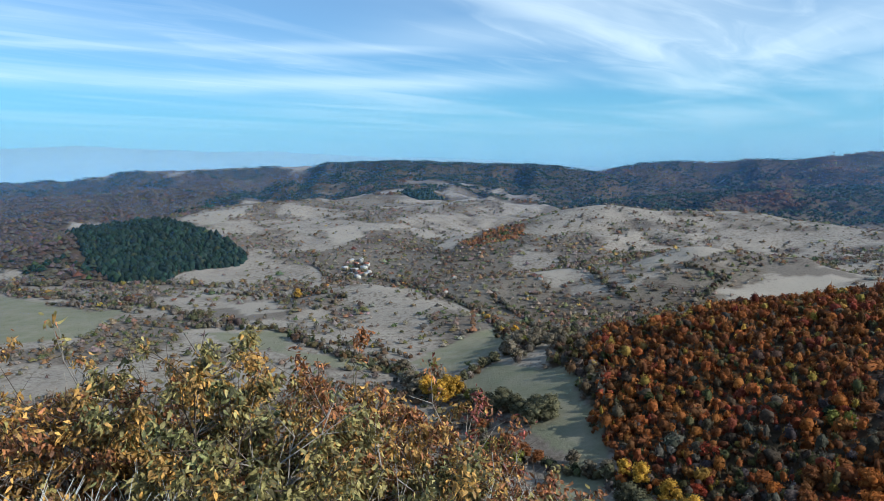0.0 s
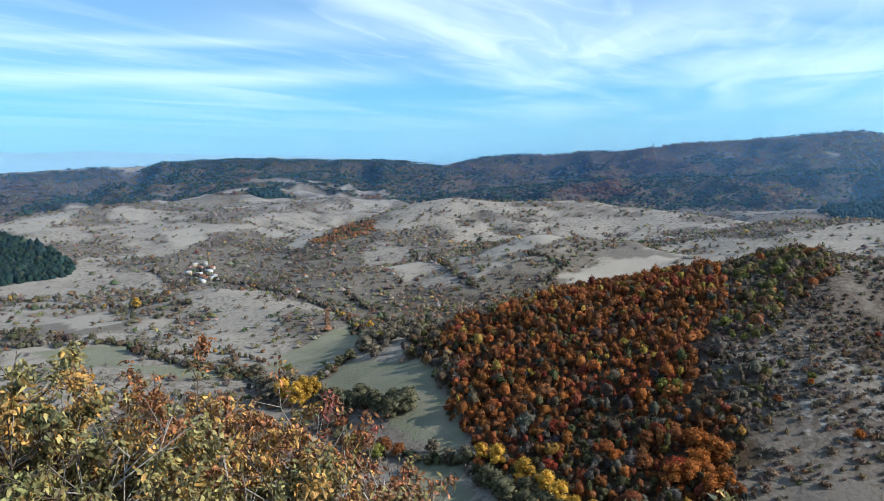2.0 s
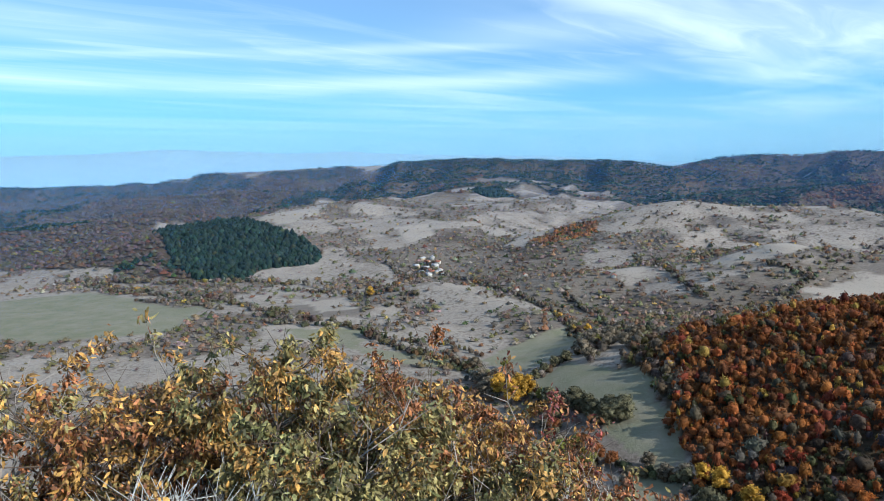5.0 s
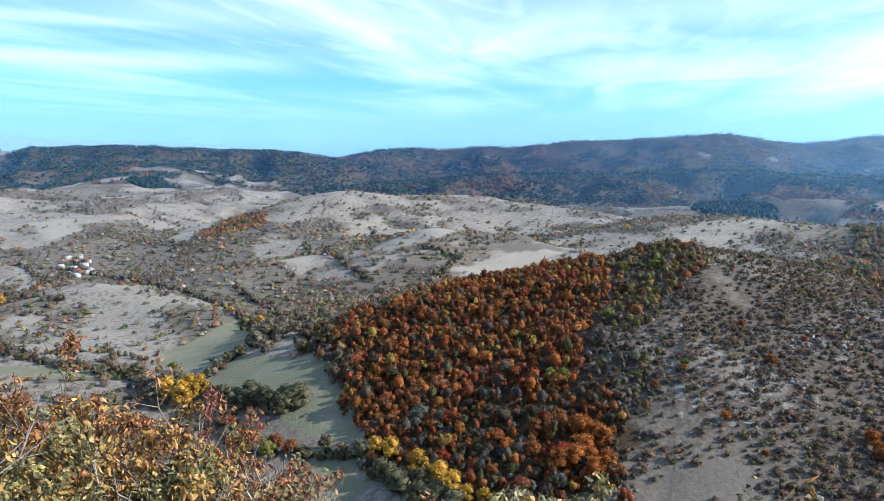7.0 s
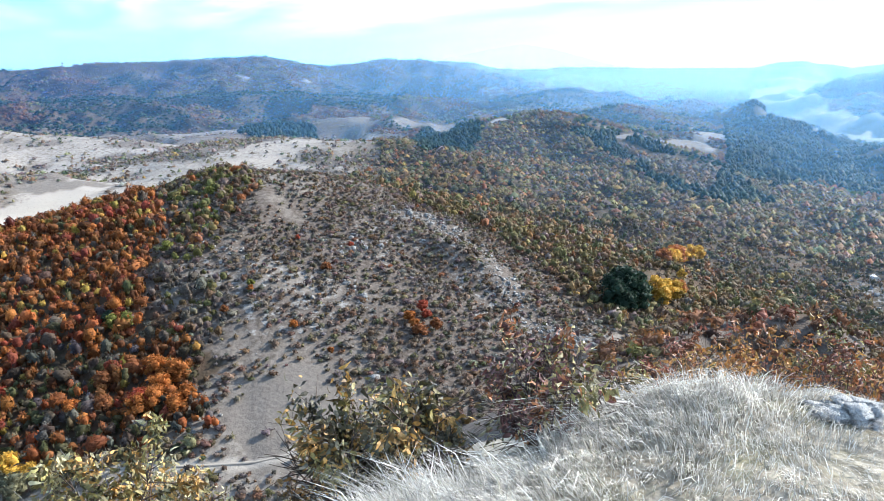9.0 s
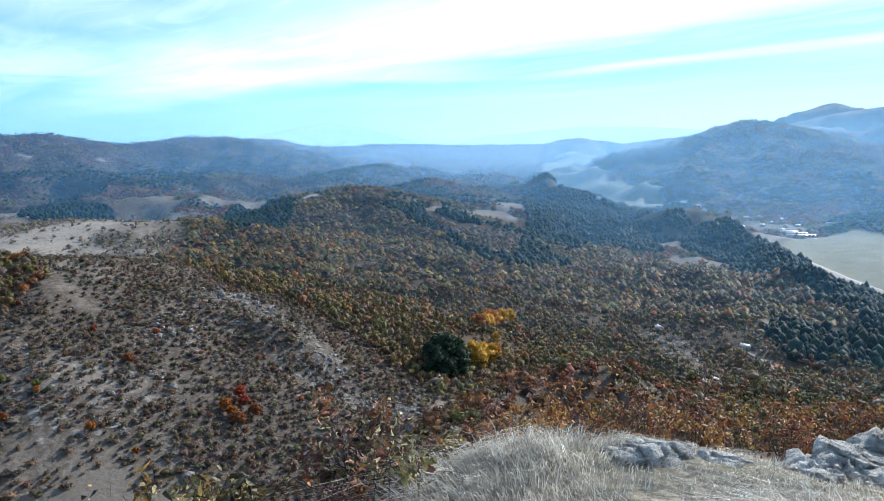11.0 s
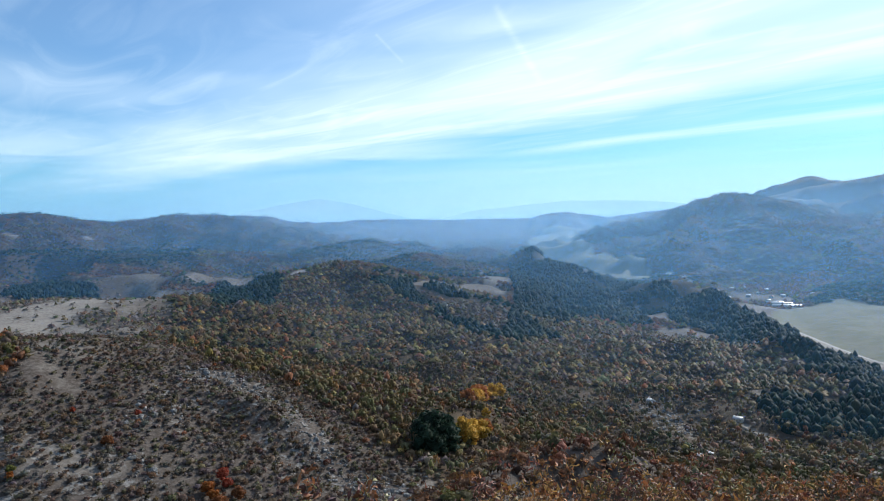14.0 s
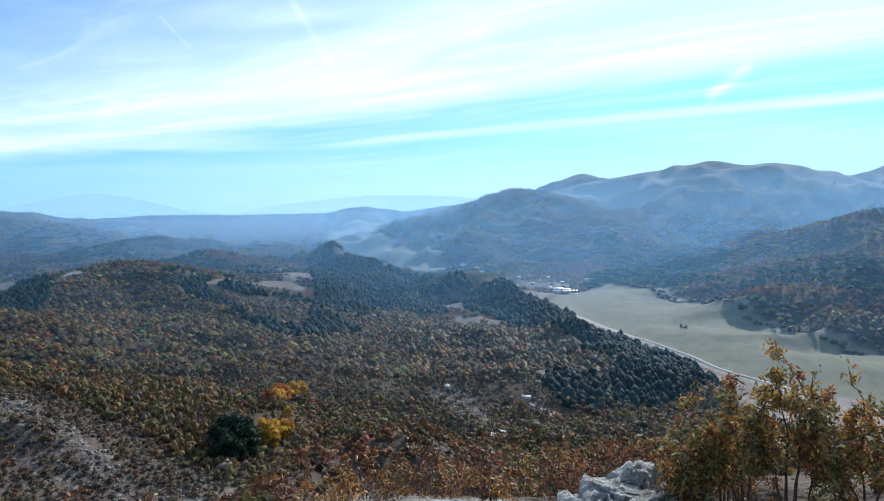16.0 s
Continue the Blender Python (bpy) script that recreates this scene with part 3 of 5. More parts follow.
def add_mesh(name, verts, faces, material, parent=None, smooth=False, **point_attrs):
    """One mesh object from numpy arrays; faces all have the same number of corners."""
    me = bpy.data.meshes.new(name)
    nv, nf, k = len(verts), len(faces), faces.shape[1]
    me.vertices.add(nv)
    me.vertices.foreach_set("co", np.asarray(verts, np.float32).ravel())
    me.loops.add(nf * k)
    me.loops.foreach_set("vertex_index", np.asarray(faces, np.int32).ravel())
    me.polygons.add(nf)
    me.polygons.foreach_set("loop_start", np.arange(nf, dtype=np.int32) * k)
    me.polygons.foreach_set("loop_total", np.full(nf, k, np.int32))
    me.update(calc_edges=True)
    for key, values in point_attrs.items():
        if values.ndim == 1:
            me.attributes.new(key, "FLOAT", "POINT").data.foreach_set("value", values.astype(np.float32))
        else:
            rgba = np.ones((nv, 4), np.float32)
            rgba[:, :3] = values
            me.attributes.new(key, "FLOAT_COLOR", "POINT").data.foreach_set("color", rgba.ravel())
    if smooth:
        me.polygons.foreach_set("use_smooth", np.ones(nf, bool))
    me.materials.append(material)
    ob = new(name, me)
    ob.parent = parent
    return ob


def build_ground():
    az = np.radians(np.concatenate([np.arange(-48, 146, .4), np.arange(146, 312, 2.5)]))
    r = np.concatenate([[.004], np.geomspace(.25, 40, 56)[:-1], np.geomspace(40, 250, 40)[:-1], np.linspace(250, 700, 130)[:-1],
                        np.geomspace(700, 1800, 110)[:-1], np.geomspace(1800, 4950, 90)])
    na, nr = len(az), len(r)
    x, y = np.outer(r, np.sin(az)), np.outer(r, np.cos(az))
    z = relief(x, y)
    verts = np.concatenate([np.stack([x, y, z], -1).reshape(-1, 3), [[0, 0, 0]]])
    i, j = np.meshgrid(np.arange(nr - 1), np.arange(na), indexing="ij")
    jn = (j + 1) % na
    quads = np.stack([i * na + j, i * na + jn, (i + 1) * na + jn, (i + 1) * na + j], -1).reshape(-1, 4)
    d, az = np.hypot(x, y), np.degrees(np.arctan2(x, y))
    heath = sstep(22, 30, az) * (1 - sstep(68, 76, az)) * sstep(200, 260, d) * (1 - sstep(600, 660, d)) * (.45 + .55 * sstep(44, 54, az)) + sstep(8, 14, d) * (1 - sstep(200, 260, d))
    dish = hollow(x, y)
    heath = heath + .8 * sstep(.5, 3, dish) * sstep(350, 500, d)
    heath = np.append(np.clip(heath + .7 * sstep(.48, .6, fbm(x + 50, y, 90, 4)) * sstep(300, 420, d), 0, 1).ravel(), 0.0)
    wood, meadow, bare, rock, track = (np.append(a.ravel(), 0.0) for a in cover(x, y))
    ob = add_mesh("ground", verts[:-1], quads, M_GROUND, smooth=True, heath=heath[:-1], turf=np.append((1 - sstep(7, 11, d)).ravel(), 1.0)[:-1], wood=wood[:-1], meadow=meadow[:-1], bare=bare[:-1], rock=rock[:-1], track=track[:-1])
    return tagged(ob, "rolling autumn hills of dry grass, meadow, scrub and rock", "ground", kind="structure")


ground = build_ground()

# blue sheets that stand in for valley haze, and the far mountain chain
def ring_sheet(name, radius, z0, z1, material, label):
    az = np.radians(np.arange(-60, 301, 4.0))
    zs = np.linspace(z0, z1, 9)
    v = np.array([(radius * math.sin(a), radius * math.cos(a), z) for z in zs for a in az])
    n = len(az)
    f = np.array([(k * n + i, k * n + i + 1, (k + 1) * n + i + 1, (k + 1) * n + i) for k in range(len(zs) - 1) for i in range(n - 1)])
    ob = add_mesh(name, v, f, material, smooth=True)
    return tagged(ob, label, "haze", kind="structure")


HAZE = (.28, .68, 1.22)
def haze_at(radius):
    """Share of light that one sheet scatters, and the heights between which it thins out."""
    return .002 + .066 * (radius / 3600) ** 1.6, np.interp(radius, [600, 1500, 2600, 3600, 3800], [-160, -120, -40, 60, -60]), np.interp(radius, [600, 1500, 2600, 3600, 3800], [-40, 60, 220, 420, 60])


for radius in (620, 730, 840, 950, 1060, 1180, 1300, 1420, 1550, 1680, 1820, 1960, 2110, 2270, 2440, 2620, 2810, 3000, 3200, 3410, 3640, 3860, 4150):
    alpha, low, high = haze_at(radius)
    ring_sheet("backdrop_haze", radius, -260, high + 1, veil_material("haze_sheet", HAZE, alpha, low, high, radius), "thin blue sheet standing in for haze over the valley")


def road_strip(name, pts, width, label, lift=.25, category="road", material=None):
    """A strip of road laid over the ground, with a crowned top and sides that reach into it."""
    path = []
    for (ax, ay), (bx, by) in zip(pts[:-1], pts[1:]):
        n = max(2, int(math.hypot(bx - ax, by - ay) / 8))
        path += [(ax + (bx - ax) * k / n, ay + (by - ay) * k / n) for k in range(n)]
    path = np.array(path + [pts[-1]], float)
    for _ in range(6):
        path[1:-1] = (path[:-2] + 2 * path[1:-1] + path[2:]) / 4
    t = np.gradient(path, axis=0)
    t /= np.linalg.norm(t, axis=1, keepdims=True)
    side = np.stack([t[:, 1], -t[:, 0]], -1)
    z = relief(path[:, 0], path[:, 1])
    rows = []
    for off, h in ((-.56, -1.5), (-.5, lift), (0, lift + .08), (.5, lift), (.56, -1.5)):
        q = path + side * width * off
        rows.append(np.column_stack([q, z + h]))
    v = np.stack(rows, 1).reshape(-1, 3)
    f = np.array([(i * 5 + j, i * 5 + j + 1, i * 5 + j + 6, i * 5 + j + 5) for i in range(len(path) - 1) for j in range(4)])
    return tagged(add_mesh(name, v, f, material or M_ROAD), label, category, kind="structure")


m_ = Mat("pale_gravel")
M_ROAD = m_.done(m_.bsdf(m_.vary((.40, .37, .325), m_.noise(.5, 5, .65), .7, 1.2), .9, spec=.1))
road_strip("road_valley", [(1290, -232), (1207, -262), (1099, -310), (979, -342), (890, -362), (780, -410)], 8, "pale valley road along the foot of the pine ridge", .2)
road_strip("road_town", [(2400, -60), (2123, -143), (1966, -150), (1800, -220), (1700, -330)], 9, "pale road winding past the valley town", .2)
m_ = Mat("trodden_earth")
M_TRACK = m_.done(m_.bsdf(m_.vary((.27, .24, .20), m_.noise(.5, 5, .65), .7, 1.2), .9, spec=.1))
road_strip("track_farm", [(140, 262), (160, 235), (179, 212), (202, 196), (222, 186), (260, 178)], 1.9, "pale farm track across the foot of the hill", .12, material=M_TRACK)
road_strip("track_stream", [(735, -80), (700, -112), (660, -100), (640, -130)], 4, "pale track between the stream cottages", .3, material=M_TRACK)

# ---------------------------------------------------------------- plants seen from afar
RNG = np.random.RandomState(11)


def ico(level=0):
    bm = bmesh.new()
    bmesh.ops.create_icosphere(bm, subdivisions=level + 1, radius=1)
    v = np.array([p.co[:] for p in bm.verts])
    f = np.array([[q.index for q in p.verts] for p in bm.faces])
    bm.free()
    return v, f


def crown_shape(flakes, size, level=0, core=.72, squash=1.0, seed=0, top=1.0):
    """A crown of unit radius round the origin: a lumpy core and many leafy flakes round it, as triangles."""
    rng = np.random.RandomState(seed)
    v, f = ico(level)
    v = v * (core * (.78 + .44 * rng.rand(len(v), 1)))
    vs, fs = [v], [f]
    n = rng.normal(size=(flakes, 3))
    n /= np.linalg.norm(n, axis=1, keepdims=True)
    n[:, 2] = np.where(n[:, 2] < -.45, -n[:, 2], n[:, 2])
    lobes = rng.normal(size=(5, 3))
    lobes /= np.linalg.norm(lobes, axis=1, keepdims=True)
    swell = .82 + .34 * np.max(n @ lobes.T, axis=1, keepdims=True) ** 2
    c = n * swell * (.72 + .34 * rng.rand(flakes, 1))
    a = np.cross(n + .7 * rng.normal(size=n.shape), rng.normal(size=n.shape))
    a /= np.linalg.norm(a, axis=1, keepdims=True)
    b = np.cross(n + .6 * rng.normal(size=n.shape), a)
    b /= np.linalg.norm(b, axis=1, keepdims=True)
    s = size * (.6 + .8 * rng.rand(flakes, 1))
    tri = np.stack([c - a * s, c + a * s * .8 + b * s * .2, c + b * s * 1.1], 1).reshape(-1, 3)
    vs.append(tri)
    fs.append(len(v) + np.arange(flakes * 3).reshape(-1, 3))
    v, f = np.concatenate(vs), np.concatenate(fs)
    v[:, 2] *= squash * np.where(v[:, 2] > 0, top, 1)
    return v, f


def dome_crown(flakes, size, squash=1.0, seed=0, cut=-.25, level=1, core=.86):
    """A rounded, lobed crown of unit radius, closed above and open below, with a ragged skin of leafy flakes."""
    rng = np.random.RandomState(seed)
    n, f = ico(level)
    lobes = rng.normal(size=(7, 3)) + [0, 0, .4]
    lobes /= np.linalg.norm(lobes, axis=1, keepdims=True)

    def reach(q):
        return .66 + .36 * np.clip(np.max(q @ lobes.T, axis=1, keepdims=True), 0, 1) ** 4
    v = n * reach(n) * core * (.74 + .5 * rng.rand(len(n), 1))
    f = f[n[f][:, :, 2].mean(1) > cut]
    used, f = np.unique(f, return_inverse=True)
    v, f = v[used], f.reshape(-1, 3)
    q = rng.normal(size=(flakes, 3))
    q /= np.linalg.norm(q, axis=1, keepdims=True)
    q[:, 2] = np.where(q[:, 2] < -.3, -q[:, 2], q[:, 2])
    c = q * reach(q) * (.74 + .36 * rng.rand(flakes, 1))
    tri = (c[:, None] + rng.normal(size=(flakes, 3, 3)) * size).reshape(-1, 3)
    f = np.concatenate([f, len(v) + np.arange(flakes * 3).reshape(-1, 3)])
    v = np.concatenate([v, tri])
    v[:, 2] *= squash
    return v, f


def bake(name, shapes, pos, wide, tall, tints, material, label, category, smooth=True):
    """Many plants as one mesh: shapes are unit triangle sets, one picked for each plant."""
    pick = RNG.randint(len(shapes), size=len(pos))
    turn = RNG.rand(len(pos)) * 6.283
    vs, fs, ts, k = [], [], [], 0
    for i, (v, f) in enumerate(shapes):
        w = np.nonzero(pick == i)[0]
        if not len(w):
            continue
        c, s = np.cos(turn[w])[:, None], np.sin(turn[w])[:, None]
        lean = 1 + .18 * RNG.normal(size=(len(w), 2, 1))
        X, Y = v[None, :, 0] * lean[:, 0], v[None, :, 1] * lean[:, 1]
        P = np.stack([(X * c - Y * s) * wide[w][:, None], (X * s + Y * c) * wide[w][:, None], v[None, :, 2] * tall[w][:, None]], -1) + pos[w][:, None, :]
        vs.append(P.reshape(-1, 3))
        fs.append((f[None] + (k + np.arange(len(w)) * len(v))[:, None, None]).reshape(-1, 3))
        ts.append(np.repeat(tints[w], len(v), axis=0))
        k += len(w) * len(v)
    ob = add_mesh(name, np.concatenate(vs), np.concatenate(fs), material, smooth=smooth, tint=np.concatenate(ts))
    return tagged(ob, label, category, kind="stuff")


def scatter(box, spacing, keep):
    """Jittered points on a grid over box (x0, y0, x1, y1); keep(x, y) gives the share that stays."""
    x0, y0, x1, y1 = box
    gx, gy = np.meshgrid(np.arange(x0, x1, spacing), np.arange(y0, y1, spacing))
    x = gx.ravel() + (RNG.rand(gx.size) - .5) * spacing * 1.1
    y = gy.ravel() + (RNG.rand(gx.size) - .5) * spacing * 1.1
    w = RNG.rand(len(x)) < keep(x, y)
    return x[w], y[w]


def ground_at(x, y):
    return relief(np.asarray(x, float), np.asarray(y, float))


ORANGE, RED, RUST, YELLOW = (.30, .12, .044), (.27, .06, .034), (.175, .078, .04), (.40, .26, .06)
OLIVE, GREEN, BROWN, TWIG, PINE = (.105, .095, .036), (.05, .07, .028), (.115, .072, .042), (.135, .108, .085), (.016, .030, .024)


def tints(n, palette, weights, spread=.18):
    p = np.array(palette)[RNG.choice(len(palette), size=n, p=np.array(weights) / sum(weights))]
    p = p * (1 + spread * RNG.normal(size=(n, 1)))
    return np.clip(p * (1 + .07 * RNG.normal(size=(n, 3))), .005, .8)


MID_CROWNS = [dome_crown(32, .17, 1.0, s) for s in range(8)]
def clump_shape(seed, flakes=3, size=.32):
    rng = np.random.RandomState(seed)
    v = np.array([(0, 0, 1), (1, 0, 0), (.3, .95, 0), (-.8, .6, 0), (-.8, -.6, 0), (.3, -.95, 0)], float) * (.7 + .5 * rng.rand(6, 1))
    f = [(0, i, i % 5 + 1) for i in range(1, 6)]
    vs, fs = [v], [np.array(f)]
    for k in range(flakes):
        a, r, z = rng.rand() * 6.28, .7 + .3 * rng.rand(), -.1 + 1.05 * rng.rand()
        r = r * (1.1 - .6 * z * z)
        c = np.array([math.cos(a) * r, math.sin(a) * r, z])
        vs.append(c + rng.normal(size=(3, 3)) * size)
        fs.append(np.array([(0, 1, 2)]) + 6 + 3 * k)
    return np.concatenate(vs), np.concatenate(fs)


FAR_CROWNS = [clump_shape(20 + s, 1) for s in range(6)]
SMALL_BUSHES = [clump_shape(50 + s, 9, .3) for s in range(6)]
BUSHES = [dome_crown(26, .2, .9, 40 + s, .0, 0) for s in range(8)]
def round_pine(seed):
    """A dense rounded pine crown."""
    rng = np.random.RandomState(seed)
    a = np.arange(6) * 1.047
    low = np.stack([np.cos(a), np.sin(a), 0 * a - .1], -1)
    mid = np.stack([.8 * np.cos(a + .5), .8 * np.sin(a + .5), 0 * a + .62], -1)
    v = np.concatenate([low, mid, [(0, 0, 1.05)]]) * (.82 + .36 * rng.rand(13, 1))
    f = [q for i in range(6) for q in ((i, (i + 1) % 6, 6 + i), ((i + 1) % 6, 6 + (i + 1) % 6, 6 + i), (6 + i, 6 + (i + 1) % 6, 12))]
    return v, np.array(f)


PINES = [round_pine(60 + s) for s in range(6)]


def wood_stuff(name, box, spacing, keep, shapes, radius, height, palette, weights, material, label, category="woods", lift=.55, other=None, patch=80, rise=0.0, zone=None, zone_mix=None):
    x, y = scatter(box, spacing, keep)
    n = len(x)
    bulk = np.clip(np.exp(.3 * RNG.normal(size=n)), .45, 1.8)
    wide = radius * bulk * (.85 + .25 * RNG.rand(n))
    tall = height * bulk * (.85 + .3 * RNG.rand(n))
    z = ground_at(x, y) + lift * tall + rise * RNG.rand(n) ** 1.5 * bulk
    hue = tints(n, palette, weights)
    if other:
        # stands of other kinds of trees, in patches
        hue = np.where((fbm(x + 640, y + 90, patch, 3) > .53)[:, None], tints(n, palette, other), hue)
        hue = hue * (.6 + .8 * fbm(x - 200, y + 900, patch * .6, 2))[:, None]
    if zone:
        # a stretch of the wood where other kinds prevail
        hue = np.where((RNG.rand(n) < zone(x, y))[:, None], tints(n, palette, zone_mix), hue)
    return bake(name, shapes, np.stack([x, y, z], -1), wide, tall, hue, material, label, category)


# orange beech and oak wood on the near hill
def in_beech(x, y):
    return area(BEECH, x, y, 16, 30) * .93 * (1 - sstep(250, 400, x * .8 - (y - 400) * .3) * .2)


def in_shady_foot(x, y):
    """The foot and the far end of the wood, where grey and olive trees stand among the beeches."""
    d = np.hypot(x, y) + 120 * (fbm(x + 15, y + 60, 40, 3) - .5)
    az = np.degrees(np.arctan2(x, y))
    return np.clip((1 - sstep(370, 420, d)) * (.3 + .55 * sstep(17, 22, az)) + .8 * sstep(330, 380, x), 0, .85) * (fbm(x + 400, y, 26, 2) > .36)


wood_stuff("beech_wood", (80, 230, 400, 575), 3.9, in_beech, MID_CROWNS, 2.55, 3.2, [(.25, .088, .026), (.175, .068, .028), (.22, .052, .03), (.34, .22, .05), (.085, .08, .036), (.095, .07, .05), (.10, .09, .076)],
           [46, 30, 5, 4, 5, 6, 1], M_LEAF, "dense orange and russet beech wood on the hillside", other=[46, 30, 7, 6, 3, 6, 1], patch=45, rise=3.2, zone=in_shady_foot, zone_mix=[12, 8, 1, 4, 30, 26, 30])
wood_stuff("grey_thicket", (70, 370, 170, 580), 5.0, lambda x, y: area(FRINGE, x, y, 8, 25) * .85, MID_CROWNS, 3.2, 3.8, [TWIG, BROWN, OLIVE], [50, 30, 14], M_LEAF,
           "half-bare grey-brown thicket along the foot of the hill")
EDGE = [(513, 765), (383, 437), (344, 387), (291, 362), (250, 357), (273, 399)]
GREY_EDGE = [(231, 367), (250, 357), (262, 327), (234, 288), (207, 279), (212, 313)]
wood_stuff("edge_wood", (150, 250, 520, 620), 4.8, lambda x, y: area(EDGE, x, y, 14, 25) * .92, MID_CROWNS, 2.8, 3.2, [TWIG, (.15, .135, .045), BROWN, RUST, ORANGE], [24, 42, 18, 10, 8], M_LEAF,
           "half-bare grey and olive trees at the wood's upper edge")
wood_stuff("grey_edge_wood", (150, 200, 450, 520), 4.6, lambda x, y: area(GREY_EDGE, x, y, 10, 25) * .9, MID_CROWNS, 2.6, 3.0, [TWIG, (.10, .085, .072), BROWN, OLIVE], [30, 30, 20, 14], M_LEAF,
           "half-bare grey-brown trees beside the beech wood", rise=2.0)
# scrub on the near rocky hill
RIB = [(425, 318), (444, 300), (440, 262), (398, 207), (368, 168), (372, 140)]


def on_hill(x, y):
    d, az = np.hypot(x, y), np.degrees(np.arctan2(x, y))
    w, m, b, r, t = cover(x, y)
    dens = np.clip(.72 + 1.8 * (fbm(x, y, 45, 3) - .42), .3, .97)
    toe = sstep(45, 56, az)
    dens = np.maximum(dens, toe * .97 * (fbm(x, y, 30, 2) > .28))
    dens = dens * np.where(near_line(RIB, x, y) < 7 + 16 * (fbm(x, y, 22, 2) - .5), .2, 1)
    return ((az > 24) & (az < 72) & (d > 240) & (d < 640)) * (1 - area(BEECH, x, y, 16, 30)) * (1 - .85 * (area(EDGE, x, y, 14, 25) | area(GREY_EDGE, x, y, 10, 25))) * (1 - t) * (1 - .93 * b) * dens * (1 - .2 * r)


wood_stuff("hill_scrub", (120, 100, 620, 600), 3.8, on_hill, BUSHES, 2.0, 1.8, [(.14, .115, .097), (.145, .098, .066), (.125, .11, .058), (.16, .086, .05), (.22, .09, .042)], [44, 36, 16, 6, .6], M_LEAF, "low brown scrub dotted over the stony hillside", "scrub", .35)


# scrub over the dry grass hills
def on_grass_hills(x, y):
    d, az = np.hypot(x, y), np.degrees(np.arctan2(x, y))
    w, m, b, r, t = cover(x, y)
    n = fbm(x + 50, y, 90, 4)
    rich = area(VILLAGE_SCRUB, x, y) | area(GULLY, x, y)
    dish = hollow(x, y)
    dens = np.clip((n - .40) * 4.2, .12, .9) * (1 - .6 * sstep(.4, 2.5, -dish)) + .75 * sstep(.6, 2.6, dish)
    dens = np.where(rich, np.maximum(dens, .55), np.clip(dens, 0, .92))
    return ((az > -40) & (az < 56) & (d > 400) & (d < 1950)) * (1 - (w > .9)) * (1 - m) * (1 - b * .9) * (1 - t) * dens * ~((az > 24) & (d < 640)) * ((d < 1300) | (RNG.rand(len(d)) < .55))


wood_stuff("valley_scrub", (-1250, 350, 1600, 1950), 8.5, on_grass_hills, SMALL_BUSHES, 2.7, 2.6, [(.19, .158, .128), (.16, .11, .072), (.15, .135, .068), (.085, .10, .05), (.20, .11, .062), (.33, .23, .07)], [40, 28, 18, 6, 5, 1], M_CANOPY,
           "grey-brown scrub scattered over dry grass hills", "scrub", .4, other=[26, 24, 26, 12, 8, 1])


COPSE = [(31, 1228), (95, 1343), (163, 1321), (154, 1249), (84, 1196), (49, 1175)]
wood_stuff("oak_copse", (0, 1000, 400, 1700), 6.0, lambda x, y: area(COPSE, x, y, 8, 30) * .8, SMALL_BUSHES, 3.4, 3.4, [(.27, .12, .045), RUST, GREEN, BROWN], [50, 25, 12, 14], M_CANOPY,
           "strip of orange oaks along the dry slope", lift=.4)


# mixed wood in the eastern basin
def in_basin(x, y):
    w, m, b, r, t = cover(x, y)
    thin = (area(PINE_MID, x, y) | area(PINE_CONE, x, y) | area(PINE_E, x, y) | area(PINE_RIDGE, x, y) | area(PINE_DELL, x, y)) & ~area(BARE_WOOD, x, y, 10, 40) & ~area(BROWN_RIDGE, x, y, 10, 40)
    stream = (area(STREAM_E, x, y) | area(STREAM_WOOD, x, y)) & (fbm(x + 30, y, 60, 2) > .34)
    d, az = np.hypot(x, y), np.degrees(np.arctan2(x, y))
    east = (w > .8) & (az > 46) & (d > 560) & (d < 1250)
    return ((area(BASIN, x, y) | stream | east | area(BROWN_RIDGE, x, y, 10, 40)) & ~thin) * (1 - b) * (1 - m) * (1 - t) * (1 - .8 * r) * np.where(fbm(x, y, 70, 3) > .36, .92, .35)


for part_name, near_side in (("basin_wood", True), ("basin_wood", False)):
    wood_stuff(part_name, (260, -760, 1400, 900), 5.9, lambda x, y: in_basin(x, y) * ((np.hypot(x, y) < 830) == near_side),
               [dome_crown(15, .18, 1, 80 + s, .0, 0) for s in range(8)] if near_side else [clump_shape(80 + s, 10, .22) for s in range(8)], 3.3 if near_side else 3.6, 3.6 if near_side else 4.0, [(.138, .108, .047), (.08, .077, .038), (.138, .09, .048), (.185, .088, .037), (.118, .094, .074), (.25, .17, .055)], [36, 14, 26, 8, 12, 4], M_CANOPY,
               "olive and brown mixed wood filling the basin", lift=.5 if near_side else .35, other=[26, 34, 16, 12, 6, 4], rise=2.5, zone=lambda x, y: .9 * area(BARE_WOOD, x, y, 10, 40), zone_mix=[2, 2, 10, 2, 60, 0])


def in_pines(x, y):
    ok = np.zeros(x.shape, bool)
    for poly in (PINE_W, PATCH_N, PINE_MID, PINE_CONE, PINE_BAND, PINE_RIDGE, PINE_DELL):
        ok |= area(poly, x, y, 10, 40)
    ok |= area(PINE_E, x, y, 14, 60) & (fbm(x, y, 160, 2) > .38)
    ok &= ~area(BARE_WOOD, x, y, 10, 40) & ~area(BROWN_RIDGE, x, y, 10, 40)
    w, m, b, r, t = cover(x, y)
    return ok * .92 * (1 - b) * (1 - t) * (1 - m)


